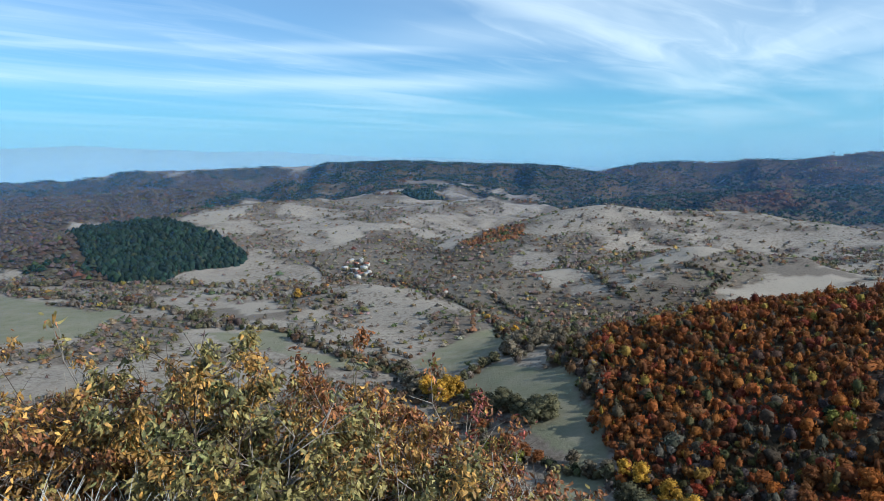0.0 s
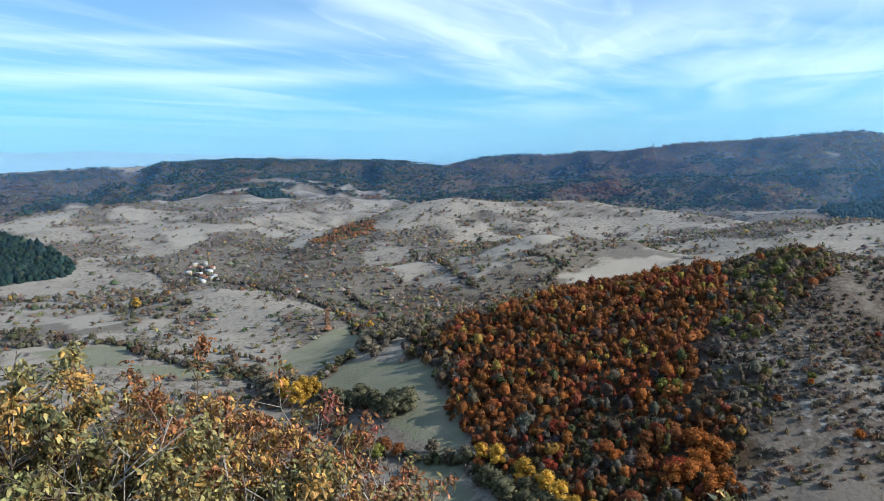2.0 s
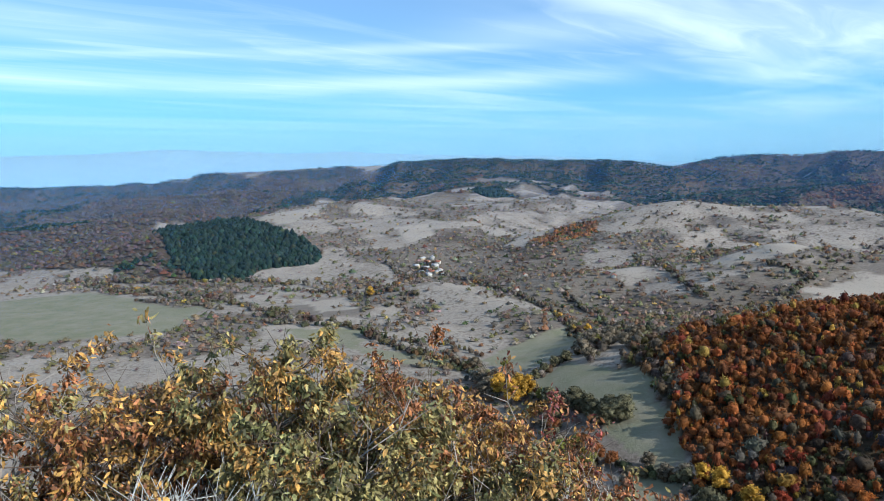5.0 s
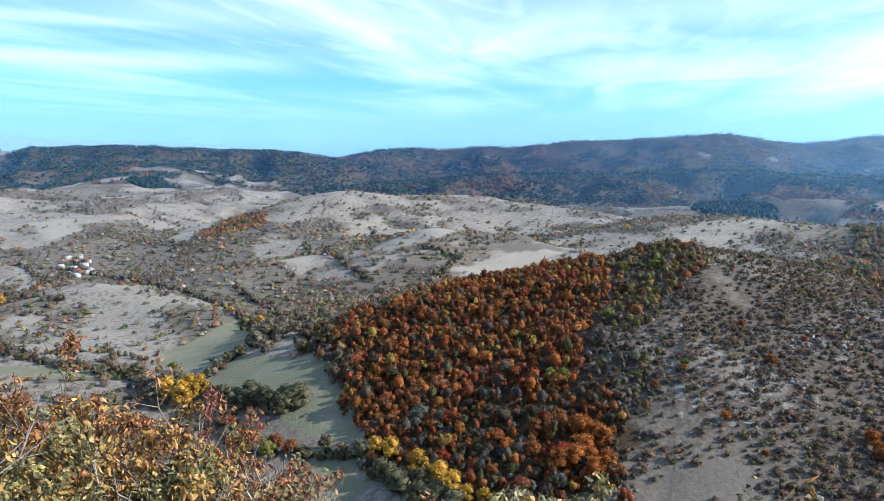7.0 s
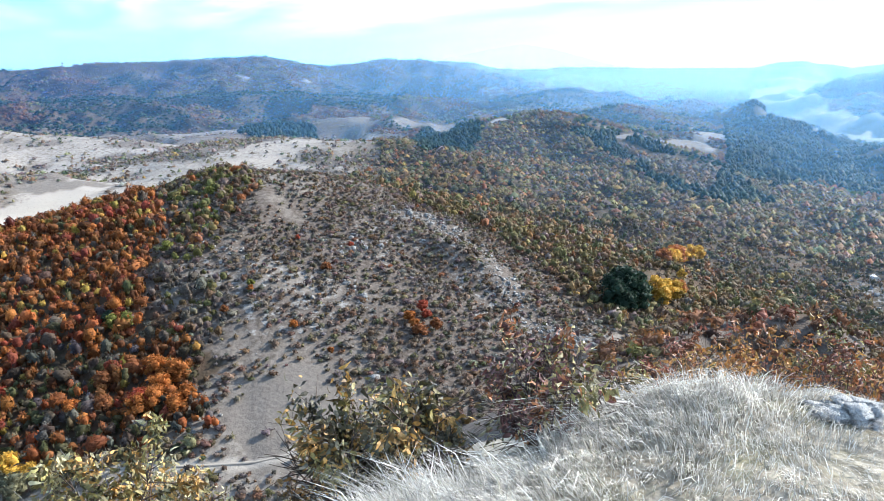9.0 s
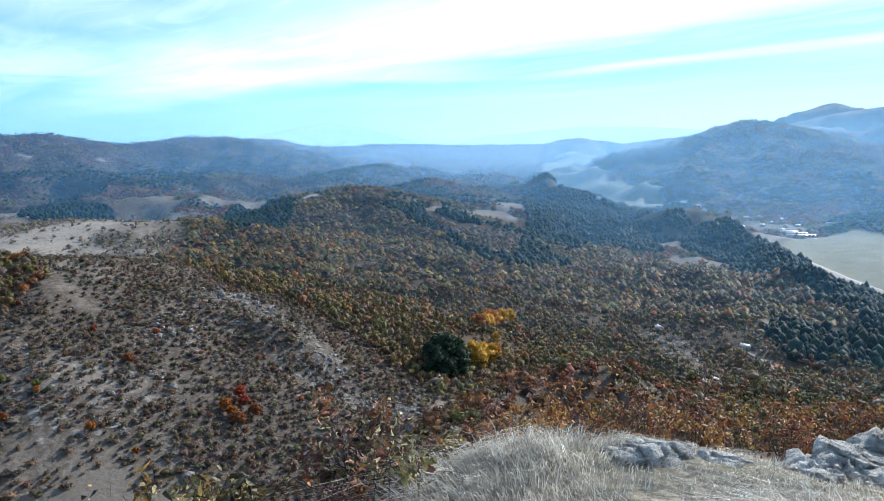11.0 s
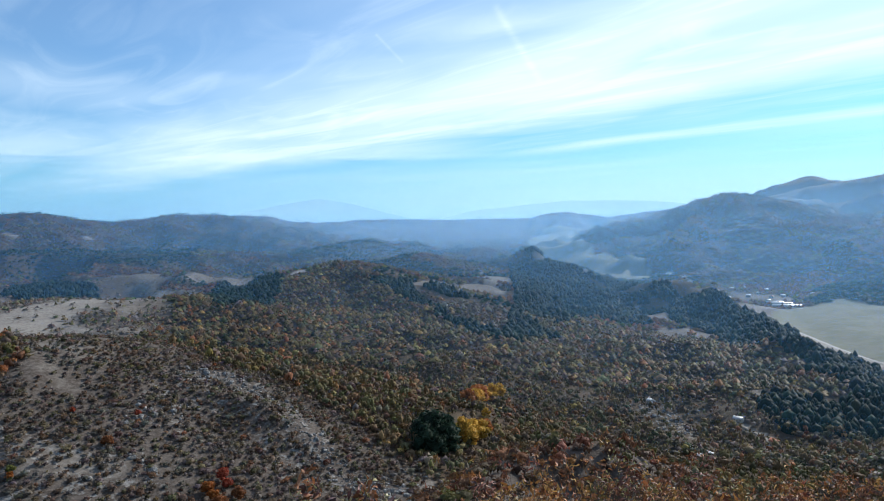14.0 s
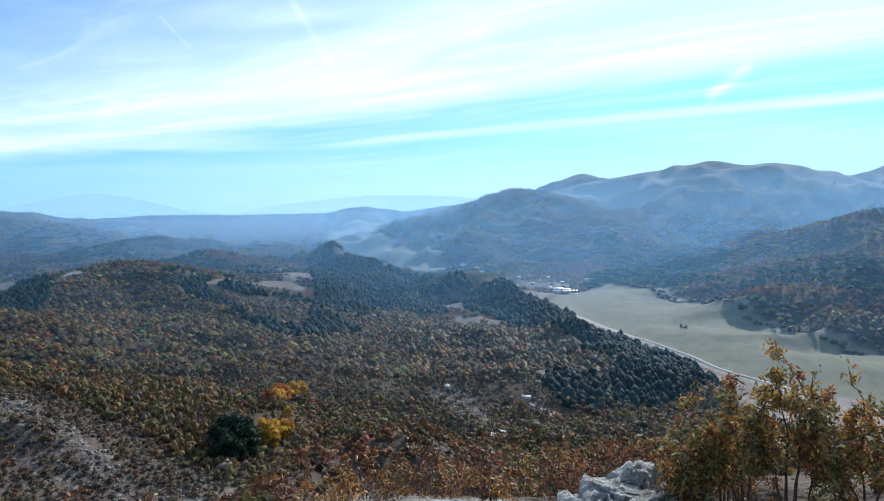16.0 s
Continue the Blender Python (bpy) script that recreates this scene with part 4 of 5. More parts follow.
wood_stuff("pine_wood", (-900, -340, 2400, 2260), 5.8, in_pines, PINES, 4.1, 6.8, [PINE, (.020, .036, .027), (.036, .045, .025)], [64, 30, 4], M_NEEDLE, "dark green pine plantation on the hillside", lift=0.0)


def far_woods(x, y):
    d, az = np.hypot(x, y), np.degrees(np.arctan2(x, y))
    w, m, b, r, t = cover(x, y)
    pines = area(PINE_W, x, y) | area(PINE_MID, x, y) | area(PINE_CONE, x, y) | area(PINE_BAND, x, y) | area(PINE_E, x, y) | area(PINE_RIDGE, x, y) | area(BASIN, x, y) | area(PATCH_N, x, y)
    far_east = (az > 46) & (d < 1250)
    return ((az > -40) & (az < 132) & (d > 1050) & (d < 3600)) * (w > .7) * ~pines * ~far_east * np.where(area(DARK_N, x, y), 1, .92 * (1 - .8 * sstep(2950, 3600, d)))


x_, y_ = scatter((-2300, -2200, 3600, 3400), 12.0, far_woods)
n_ = len(x_)
kind_, blend_ = fbm(x_ + 4000, y_, 260, 4), fbm(x_ - 900, y_ + 2500, 120, 3)
dark_ = area(DARK_N, x_, y_) | (kind_ > np.where(np.degrees(np.arctan2(x_, y_)) < 60, .515, .545))
leafy_ = np.where((blend_ > .52)[:, None], tints(n_, [(.105, .055, .036), (.09, .06, .04), (.13, .07, .04)], [40, 40, 12]), tints(n_, [BROWN, OLIVE, (.10, .082, .066), GREEN], [34, 26, 24, 10]))
t_ = np.where(dark_[:, None], tints(n_, [PINE, (.034, .05, .03), (.06, .06, .032)], [62, 28, 8]), leafy_)
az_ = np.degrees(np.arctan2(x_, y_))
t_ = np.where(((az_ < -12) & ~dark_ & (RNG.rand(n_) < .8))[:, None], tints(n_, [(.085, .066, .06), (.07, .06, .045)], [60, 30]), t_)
# tints raised, most to the east, making up in colour for missing brightness
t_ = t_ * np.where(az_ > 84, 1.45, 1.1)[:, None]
h_ = 6.0 * (.7 + .5 * RNG.rand(n_))
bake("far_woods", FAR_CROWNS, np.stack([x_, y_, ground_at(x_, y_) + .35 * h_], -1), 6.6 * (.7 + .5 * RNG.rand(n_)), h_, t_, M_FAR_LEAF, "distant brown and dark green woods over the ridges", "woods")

# ---------------------------------------------------------------- single trees, hedges, outcrops, houses
def bark_material():
    m = Mat("bark")
    n = m.noise(9, 5, .65)
    col = m.mix(m.ramp(n, .35, .65), (.19, .16, .13), (.08, .065, .05))
    return m.done(m.bsdf(col, .9, m.bump(n, .6, .02), spec=.1))


def tree_leaf_material():
    """As leafage, and each tree a little different in colour."""
    m = Mat("tree_leafage")
    col = m.vary(m.attr("tint").outputs["Color"], m.island(), .5, 1.4)
    dapple = m.noise(1.3, 5, .7)
    col = m.vary(m.vary(col, m.ramp(dapple, .3, .7), .5, 1.45), m.rnd(), .75, 1.2)
    d, t, s = m.bsdf(col, .6, m.bump(dapple, .7, .4), spec=.1), m.n.new("ShaderNodeBsdfTranslucent"), m.n.new("ShaderNodeMixShader")
    m.val(t.inputs["Color"], col)
    s.inputs[0].default_value = .35
    m.link(d, s.inputs[1]), m.link(t.outputs[0], s.inputs[2])
    return m.done(s.outputs[0])


def stone_material(name, pale, dark, scale):
    m = Mat(name)
    a, b = m.noise(scale, 6, .65), m.noise(scale * 5, 5, .7)
    col = m.mix(m.ramp(a, .38, .62), pale, dark)
    col = m.mix(m.math("MULTIPLY", m.ramp(b, .55, .7), .8), col, (.07, .07, .065))
    col = m.mix(m.math("MULTIPLY", m.ramp(m.noise(scale * 2.2, 4, .6, distort=1.0), .58, .66), .7), col, (.66, .66, .63))
    h = m.math("ADD", a, m.math("MULTIPLY", b, .4))
    return m.done(m.bsdf(col, .9, m.bump(h, 1.0, .9 / scale), spec=.15))


def plain_material(name, color, rough=.8, scale=1.2, lo=.8, hi=1.12):
    m = Mat(name)
    col = m.vary(color, m.noise(scale, 5, .6), lo, hi)
    col = m.vary(col, m.noise(scale * 9, 3, .6), .92, 1.06)
    return m.done(m.bsdf(col, rough, spec=.2))


M_BARK, M_TREE = bark_material(), tree_leaf_material()
M_OUTCROP = stone_material("outcrop_stone", (.31, .30, .285), (.14, .135, .125), .5)
M_LIME = stone_material("limestone", (.64, .63, .60), (.24, .235, .225), 9.0)
M_PLASTER, M_OCHRE = plain_material("whitewash", (.60, .58, .53)), plain_material("ochre_plaster", (.55, .45, .32))
M_TILE, M_SHEET = plain_material("clay_tile", (.30, .12, .07), .8, .8), plain_material("pale_roof_sheet", (.40, .40, .40), .5)
M_DARK, M_TIMBER = plain_material("dark_window", (.03, .035, .04), .2), plain_material("grey_timber", (.16, .12, .09))


def tube(path, radii, sides=5):
    """A tapered tube along a path: vertices and triangles."""
    path = np.asarray(path, float)
    d = np.gradient(path, axis=0)
    d /= np.linalg.norm(d, axis=1, keepdims=True) + 1e-9
    ref = np.where(np.abs(d[:, 2:3]) > .9, [[1.0, 0, 0]], [[0, 0, 1.0]])
    a = np.cross(d, ref)
    a /= np.linalg.norm(a, axis=1, keepdims=True) + 1e-9
    b = np.cross(d, a)
    ang = np.arange(sides) * 2 * np.pi / sides
    v = path[:, None] + np.asarray(radii)[:, None, None] * (np.cos(ang)[None, :, None] * a[:, None] + np.sin(ang)[None, :, None] * b[:, None])
    n = len(path)
    f = []
    for i in range(n - 1):
        for j in range(sides):
            p, q = i * sides + j, i * sides + (j + 1) % sides
            f += [(p, q, q + sides), (p, q + sides, p + sides)]
    return v.reshape(-1, 3), np.array(f)


def join(chunks):
    vs, fs, k = [], [], 0
    for v, f in chunks:
        vs.append(v), fs.append(f + k)
        k += len(v)
    return np.concatenate(vs), np.concatenate(fs)


def tree(name, label, color, seed, wide=.42, crown_from=.22, flakes=420, spread=.16, group=""):
    """A broadleaf tree one metre high: a tapered trunk with limbs, and a crown of leafy flakes on several boughs."""
    rng = np.random.RandomState(seed)
    root = tagged(new(name), label, "tree", group)
    parts = [tube([(0, 0, -.03), (.01, 0, .2), (.0, .015, .45), (.015, 0, .8)], [.028, .02, .014, .004])]
    leaf_v, leaf_f, k = [], [], 0
    boughs = 9
    for i in range(boughs):
        a = i * 2.4 + rng.rand()
        z = crown_from + .1 + (.86 - crown_from - .1) * (i + .5) / boughs
        r = wide * (.62 if i < boughs - 2 else .18) * (.7 + .5 * rng.rand())
        tip = (r * math.cos(a), r * math.sin(a), z)
        parts.append(tube([(0, 0, max(.12, z - .25)), (tip[0] * .5, tip[1] * .5, z - .1), tip], [.011, .007, .003], 4))
        v, f = dome_crown(int(flakes / boughs * 1.6), .15, 1.0, seed * 31 + i, -.6, 0)
        size = wide * (.55 + .2 * rng.rand())
        v = v * [size, size, size * .85] + tip
        v[:, 2] = np.minimum(v[:, 2], 1.0)
        leaf_v.append(v), leaf_f.append(f + k)
        k += len(v)
    tv, tf = join(parts)
    add_mesh("trunk", tv, tf, M_BARK, root)
    lv, lf = np.concatenate(leaf_v), np.concatenate(leaf_f)
    hue = np.array(color) * (1 + spread * rng.normal(size=(len(lv) // 3 + 1, 1)))
    add_mesh("crown", lv, lf, M_TREE, root, smooth=True, tint=np.clip(np.repeat(hue, 3, axis=0)[:len(lv)], .005, .8))
    return root


PROTO = {}


def plant(kind, x, y, height, fat=1.0):
    """Stand a tree of that kind on the ground."""
    makers, made = KINDS[kind], PROTO.setdefault(kind, [])
    z = float(ground_at([x], [y])[0])
    m = pose(x, y, z - .01 * height, 0, 0, RNG.rand() * 360) @ Matrix.Diagonal((height * fat, height * fat, height, 1))
    if len(made) < len(makers):
        ob = makers[len(made)]()
        ob.scale = (1, 1, 1)
        ob.matrix_basis = m
        made.append(ob)
        return ob
    ob = made[RNG.randint(len(made))]
    new_ob = copy_thing(ob, Matrix.Identity(4))
    new_ob.matrix_basis = m
    return new_ob


KINDS = {
    "yellow": [lambda s=s: tree("poplar_tree", "bright yellow autumn poplar beside the meadow", (.56, .34, .06), s, .36, .1, 520) for s in (1, 2)],
    "orange": [lambda s=s: tree("beech_tree", "orange autumn beech on the hillside", (.34, .12, .03), s, .45) for s in (3, 4)],
    "red": [lambda s=s: tree("maple_tree", "crimson autumn maple on the hillside", (.30, .062, .032), s, .45) for s in (5, 6)],
    "rust": [lambda s=s: tree("oak_tree", "rust-brown oak at the wood's edge", (.23, .09, .035), s, .48) for s in (7, 8)],
    "olive": [lambda s=s: tree("willow_tree", "grey-green willow along the stream", (.145, .138, .082), s, .48, .1) for s in (9, 10, 12)],
    "grey": [lambda s=s: tree("alder_tree", "half-bare grey-brown alder in the hedge", (.19, .16, .115), s, .45, .12) for s in (13, 14)],
    "green": [lambda s=s: tree("ash_tree", "yellow-green ash tree on the slope", (.20, .20, .05), s, .42, .15) for s in (15, 16)],
    "pine": [lambda s=s: tree("pine_tree", "dark green rounded pine in the wood", (.024, .045, .028), s, .42, .04, 460) for s in (17, 18)],
    "poplar": [lambda s=s: tree("slim_poplar_tree", "slim dark poplar standing in the hedge", (.13, .12, .06), s, .17, .05) for s in (19,)],
}
for kind, spots in (
        ("yellow", [(-11, 490, 20), (2, 480, 22), (-3, 474, 19), (9, 486, 16), (98, 328, 15), (106, 311, 14), (112, 297, 13), (115, 285, 14), (92, 338, 12), (119, 277, 12), (125, 272, 10), (700, 156, 19),
                    (685, 160, 19), (650, 158, 19), (712, 150, 17), (640, 160, 18), (488, 131, 19), (496, 125, 19), (505, 121, 17), (482, 124, 15), (571, 133, 10), (70, 656, 10), (-181, 857, 14)]),
        ("olive", [(40, 447, 13), (46, 430, 14), (53, 412, 15), (60, 412, 15), (65, 414, 16), (58, 420, 14), (49, 421, 12), (23, 462, 11), (30, 451, 11), (36, 440, 12), (15, 516, 8), (23, 525, 8), (31, 534, 9), (40, 540, 9),
                   (94, 303, 13), (100, 290, 12), (104, 299, 12), (88, 318, 12), (92, 312, 12), (84, 340, 10), (108, 286, 12), (112, 277, 12)]),
        ("grey", [(-27, 524, 12), (-19, 503, 12), (-33, 563, 11), (-14, 513, 13), (-24, 495, 10), (54, 548, 12), (57, 525, 11), (70, 361, 9), (76, 349, 9), (84, 342, 10), (-6, 520, 12), (62, 560, 13), (68, 575, 13), (78, 560, 14),
                  (74, 545, 13), (86, 540, 12), (64, 585, 12), (96, 560, 12)]),
        ("green", [(26, 384, 12), (29, 390, 10), (40, 373, 11), (35, 388, 11), (66, 560, 11), (18, 470, 9), (-8, 560, 8), (265, 305, 5), (263, 378, 8), (336, 424, 8), (204, 335, 10), (199, 340, 9)]),
        ("rust", [(52, 370, 9), (23, 420, 8), (45, 380, 9), (314, 208, 8), (302, 211, 7), (311, 288, 6), (169, 305, 9), (160, 290, 9), (240, 300, 5)]),
        ("orange", [(166, 273, 12), (173, 271, 13), (189, 290, 12), (186, 264, 11), (192, 280, 12), (181, 277, 12), (150, 300, 9), (309, 223, 8), (305, 217, 7), (256, 263, 5), (262, 302, 4), (255, 236, 4), (662, 162, 19), (634, 164, 18), (672, 165, 19), (512, 120, 15), (178, 262, 10)]),
        ("red", [(324, 224, 8), (320, 218, 6), (133, 338, 9), (137, 334, 8), (170, 277, 11), (174, 359, 8), (350, 300, 4), (330, 330, 4), (120, 312, 7)]),
        ("poplar", [(-97, 629, 17), (-276, 757, 16), (-268, 757, 14), (-259, 757, 17), (-128, 668, 12)]),
        ("pine", [(456, 141, 22), (460, 146, 24), (464, 138, 23), (470, 143, 22), (449, 146, 20), (466, 151, 23), (473, 138, 18), (446, 139, 16), (459, 133, 19), (453, 152, 19), (200, 345, 8), (420, 60, 9)])):
    for sx, sy, h in spots:
        plant(kind, sx, sy, h * (.92 + .16 * RNG.rand()), .9 + .25 * RNG.rand())


def hedge(name, line, gap, radius, height, palette, weights, label):
    """Bushes and small trees along a line, as one hedge."""
    xs, ys = [], []
    for (ax, ay), (bx, by) in zip(line[:-1], line[1:]):
        n = max(2, int(math.hypot(bx - ax, by - ay) / gap))
        s = (np.arange(n) + RNG.rand(n)) / n
        xs.append(ax + s * (bx - ax) + RNG.normal(size=n) * radius * .8), ys.append(ay + s * (by - ay) + RNG.normal(size=n) * radius * .8)
    x, y = np.concatenate(xs), np.concatenate(ys)
    n = len(x)
    tall = height * (.5 + .8 * RNG.rand(n))
    bake(name, MID_CROWNS, np.stack([x, y, ground_at(x, y) + .45 * tall], -1), radius * (.6 + .7 * RNG.rand(n)), tall, tints(n, palette, weights), M_LEAF, label, "hedge")


HEDGE_MIX = ([(.155, .13, .10), (.12, .108, .058), BROWN, (.075, .085, .045), YELLOW], [44, 26, 16, 10, 1])
for line, gap, rad, hgt in (
        ([(-275, 727), (-230, 719), (-189, 721), (-153, 693)], 3.5, 4.0, 4.5), ([(-153, 680), (-94, 612), (-51, 572), (-15, 530)], 2.6, 4.2, 4.6),
        ([(-640, 985), (-506, 922), (-391, 868), (-297, 787)], 5, 5, 5), ([(-500, 862), (-403, 832), (-350, 800)], 5, 4, 4), ([(-297, 787), (-262, 745), (-200, 735)], 3.5, 4.5, 5),
        ([(-700, 1010), (-500, 985), (-380, 1000), (-280, 960)], 5, 5, 5), ([(-160, 880), (-230, 900), (-330, 930)], 5, 4, 4.5),
        ([(-15, 530), (10, 505), (20, 470), (36, 445), (60, 412)], 2.6, 3.4, 4.0), ([(12, 470), (20, 430), (24, 395), (45, 372), (70, 355), (84, 338)], 2.8, 3.2, 3.4),
        ([(12, 510), (30, 535), (48, 556), (66, 600), (72, 680)], 2.8, 3.2, 3.6), ([(60, 540), (75, 560), (95, 580), (120, 600)], 2.4, 3.6, 5.0),
        ([(84, 338), (92, 318), (104, 296), (118, 276), (140, 262), (170, 240)], 2.0, 3.2, 3.8), ([(-120, 660), (-60, 640), (-30, 600)], 4.5, 3, 3),
        ([(60, 350), (52, 330), (48, 300)], 3, 3, 3), ([(-210, 850), (-170, 870), (-120, 840), (-150, 800)], 4, 4, 4),
        ([(760, -130), (700, -150), (640, -190), (600, -240)], 5, 5, 5), ([(735, -70), (700, -60), (660, -80), (620, -90)], 5, 4, 4),
        ([(-128, 1080), (-52, 983), (11, 866), (47, 758), (62, 629), (60, 521)], 3.2, 3.6, 4.2), ([(61, 862), (92, 769), (100, 563)], 3.2, 3.6, 4.2), ([(-202, 924), (-172, 951), (-138, 1051)], 3.2, 3.6, 4.2), ([(-613, 949), (-513, 908), (-389, 848)], 3.2, 3.6, 4.2), ([(-208, 1129), (-153, 1007), (-134, 1130)], 3.2, 3.6, 4.2), ([(184, 1092), (202, 926), (211, 787)], 3.2, 3.6, 4.2), ([(300, 859), (341, 820), (286, 761)], 3.2, 3.6, 4.2),
        ([(640, -150), (560, -190), (480, -240)], 5, 6, 6), ([(1800, -462), (1594, -500), (1270, -500), (1100, -540), (980, -590)], 7, 6, 6), ([(1110, -380), (1130, -400)], 6, 4, 4)):
    hedge("hedgerow", line, gap, rad, hgt, *HEDGE_MIX, "hedge of grey-brown bushes and small trees")


def rock_shape(seed, level=1):
    rng = np.random.RandomState(seed)
    v, f = ico(level)
    ax = rng.normal(size=(5, 3))
    ax /= np.linalg.norm(ax, axis=1, keepdims=True)
    for a in ax:
        h = v @ a
        v = v - np.maximum(h - (.55 + .25 * rng.rand()), 0)[:, None] * a * .9
    return v * (.85 + .3 * rng.rand(len(v), 1)), f


ROCK_SHAPES = [rock_shape(s, 0) for s in range(6)]


def outcrops(name, pts, count, spread, size, label):
    """Blocks of rock breaking through the soil round a line."""
    x, y = [], []
    for i in range(count):
        k = RNG.randint(len(pts) - 1)
        s = RNG.rand()
        x.append(pts[k][0] * (1 - s) + pts[k + 1][0] * s + RNG.normal() * spread), y.append(pts[k][1] * (1 - s) + pts[k + 1][1] * s + RNG.normal() * spread)
    x, y = np.array(x), np.array(y)
    w = size * np.exp(.5 * RNG.normal(size=count))
    t = w * (.5 + .5 * RNG.rand(count))
    bake(name, ROCK_SHAPES, np.stack([x, y, ground_at(x, y) + .1 * t], -1), w, t, np.ones((count, 3)), M_OUTCROP, label, "rock", smooth=False)


outcrops("rock_rib", RIB, 800, 8, .75, "grey limestone rib running down the hillside")
outcrops("rock_scree", [(240, 345), (290, 340), (300, 290), (262, 262)], 160, 16, .6, "pale stones scattered on the dry hillside")
outcrops("rock_scree", [(311, 278), (313, 268), (304, 258)], 40, 3, 1.2, "pale stones scattered on the dry hillside")
outcrops("rock_crag", [(398, 150), (372, 130), (352, 150)], 90, 9, 1.2, "broken grey crags at the foot of the hill")
outcrops("rock_crag", [(338, 295), (365, 300), (380, 280)], 80, 8, 1.1, "broken grey crags on the hillside")
outcrops("rock_crag", [(775, -8), (735, -22), (690, -40)], 160, 12, 1.1, "grey stony knob below the white house")
outcrops("rock_crag", [(190, 262), (176, 240)], 14, 3, 1.2, "grey boulders beside the farm track")
outcrops("rock_scree", [(255, 205), (262, 190), (258, 180)], 40, 4, .8, "pale stones scattered on the dry hillside")


def box(sx, sy, sz, z0=0.0):
    v = np.array([(x * sx / 2, y * sy / 2, z0 + z * sz) for z in (0, 1) for y in (-1, 1) for x in (-1, 1)], float)
    return v, np.array([(0, 2, 3, 1), (4, 5, 7, 6), (0, 1, 5, 4), (2, 6, 7, 3), (0, 4, 6, 2), (1, 3, 7, 5)])


def house(name, label, x, y, turn, length, depth, wall_h, wall_mat, roof_mat, group=""):
    """A small gabled house: walls, overhanging roof, chimney, door and windows."""
    root = tagged(new(name), label, "house", group)
    root.matrix_basis = pose(x, y, float(ground_at([x], [y])[0]) - .25, 0, 0, turn)
    peak = depth * .32
    v, f = box(length, depth, wall_h + .3)
    v = np.concatenate([v, [(-length / 2, 0, wall_h + .3 + peak), (length / 2, 0, wall_h + .3 + peak)]])
    add_mesh("wall", v, np.array([(0, 2, 3), (0, 3, 1), (0, 1, 5), (0, 5, 4), (2, 6, 7), (2, 7, 3), (0, 4, 6), (0, 6, 2), (1, 3, 7), (1, 7, 5), (4, 8, 6), (5, 7, 9)]), wall_mat, root)
    o, h0 = .45, wall_h + .3
    for side in (-1, 1):
        e = depth / 2 + o
        z_e, lx = h0 - peak * o / (depth / 2), length / 2 + o
        top = [(-lx, 0, h0 + peak + .16), (lx, 0, h0 + peak + .16), (lx, side * e, z_e + .16), (-lx, side * e, z_e + .16)]
        low = [(a, b, c - .14) for a, b, c in top]
        add_mesh("roof", np.array(top + low), np.array([(0, 1, 2, 3), (7, 6, 5, 4), (0, 4, 5, 1), (1, 5, 6, 2), (2, 6, 7, 3), (3, 7, 4, 0)]), roof_mat, root)
    v, f = box(.5, .5, 1.3, h0 + peak * .6)
    add_mesh("chimney", v + [length * .25, depth * .15, 0], f, M_TILE, root)
    for k, wx in enumerate((-.32, .02, .33)):
        for side in (-1, 1):
            v, f = box(.9, .08, 1.1 if k != 1 else 2.0, 1.2 if k != 1 else .3)
            add_mesh("window" if k != 1 else "door", v + [wx * length, side * (depth / 2 + .02), 0], f, M_DARK if k != 1 else M_TIMBER, root)
    return root


for i, (hx, hy) in enumerate([(-152, 1145), (-141, 1126), (-136, 1154), (-140, 1093), (-126, 1063), (-115, 1080), (-143, 1061), (-108, 1055), (-126, 1105), (-156, 1101), (-124, 1128), (-129, 1044), (-118, 1062), (-133, 1078)]):
    house("cottage", "whitewashed village cottage with a clay-tiled roof" if i % 3 else "ochre village cottage with a pale sheet roof", hx, hy, RNG.rand() * 180, 8 + 4 * RNG.rand(), 6 + 1.5 * RNG.rand(), 3 + 1.5 * RNG.rand(),
          M_PLASTER if i % 3 else M_OCHRE, M_TILE if i % 3 == 1 else M_SHEET, "village cottages")
for hx, hy in ((17, 1015), (130, 909), (4, 900)):
    house("cottage", "lone whitewashed cottage among the scrub", hx, hy, RNG.rand() * 180, 8, 6, 3, M_PLASTER, M_TILE)
house("hilltop_house", "white house on a stony knob above the stream", 784, -3, 20, 9, 7, 4.2, M_PLASTER, M_SHEET)
house("cottage", "white-roofed cottage among trees in the valley", 736, -86, 60, 9, 6, 3, M_PLASTER, M_SHEET, "stream cottages")
house("cottage", "red-roofed cottage beside the farm track", 690, -112, 40, 9, 7, 3.2, M_OCHRE, M_TILE, "stream cottages")
for hx, hy in ((645, -40), (636, -52), (622, -44)):
    house("cottage", "pale-roofed cottage by the stream", hx, hy, 20 + 30 * RNG.rand(), 8, 5, 2.4, M_OCHRE, M_SHEET, "stream cottages")
for hx, hy, length in ((1726, -303, 62), (1765, -300, 46), (1800, -290, 40)):
    house("farm_shed", "long low farm shed with a pale roof", hx, hy, 96, length, 11, 4, M_PLASTER, M_SHEET, "farm sheds")
for hx, hy in ((1963, -180), (2042, -221), (1904, -245), (1969, -277), (1847, -214), (1891, -297), (1882, -196), (1838, -281), (1988, -410), (2100, -260), (1930, -330), (2060, -310), (1880, -360)):
    house("cottage", "small cottage on the edge of the valley town", hx, hy, RNG.rand() * 180, 11, 8, 4, M_PLASTER, M_SHEET if RNG.rand() < .5 else M_TILE, "town cottages")


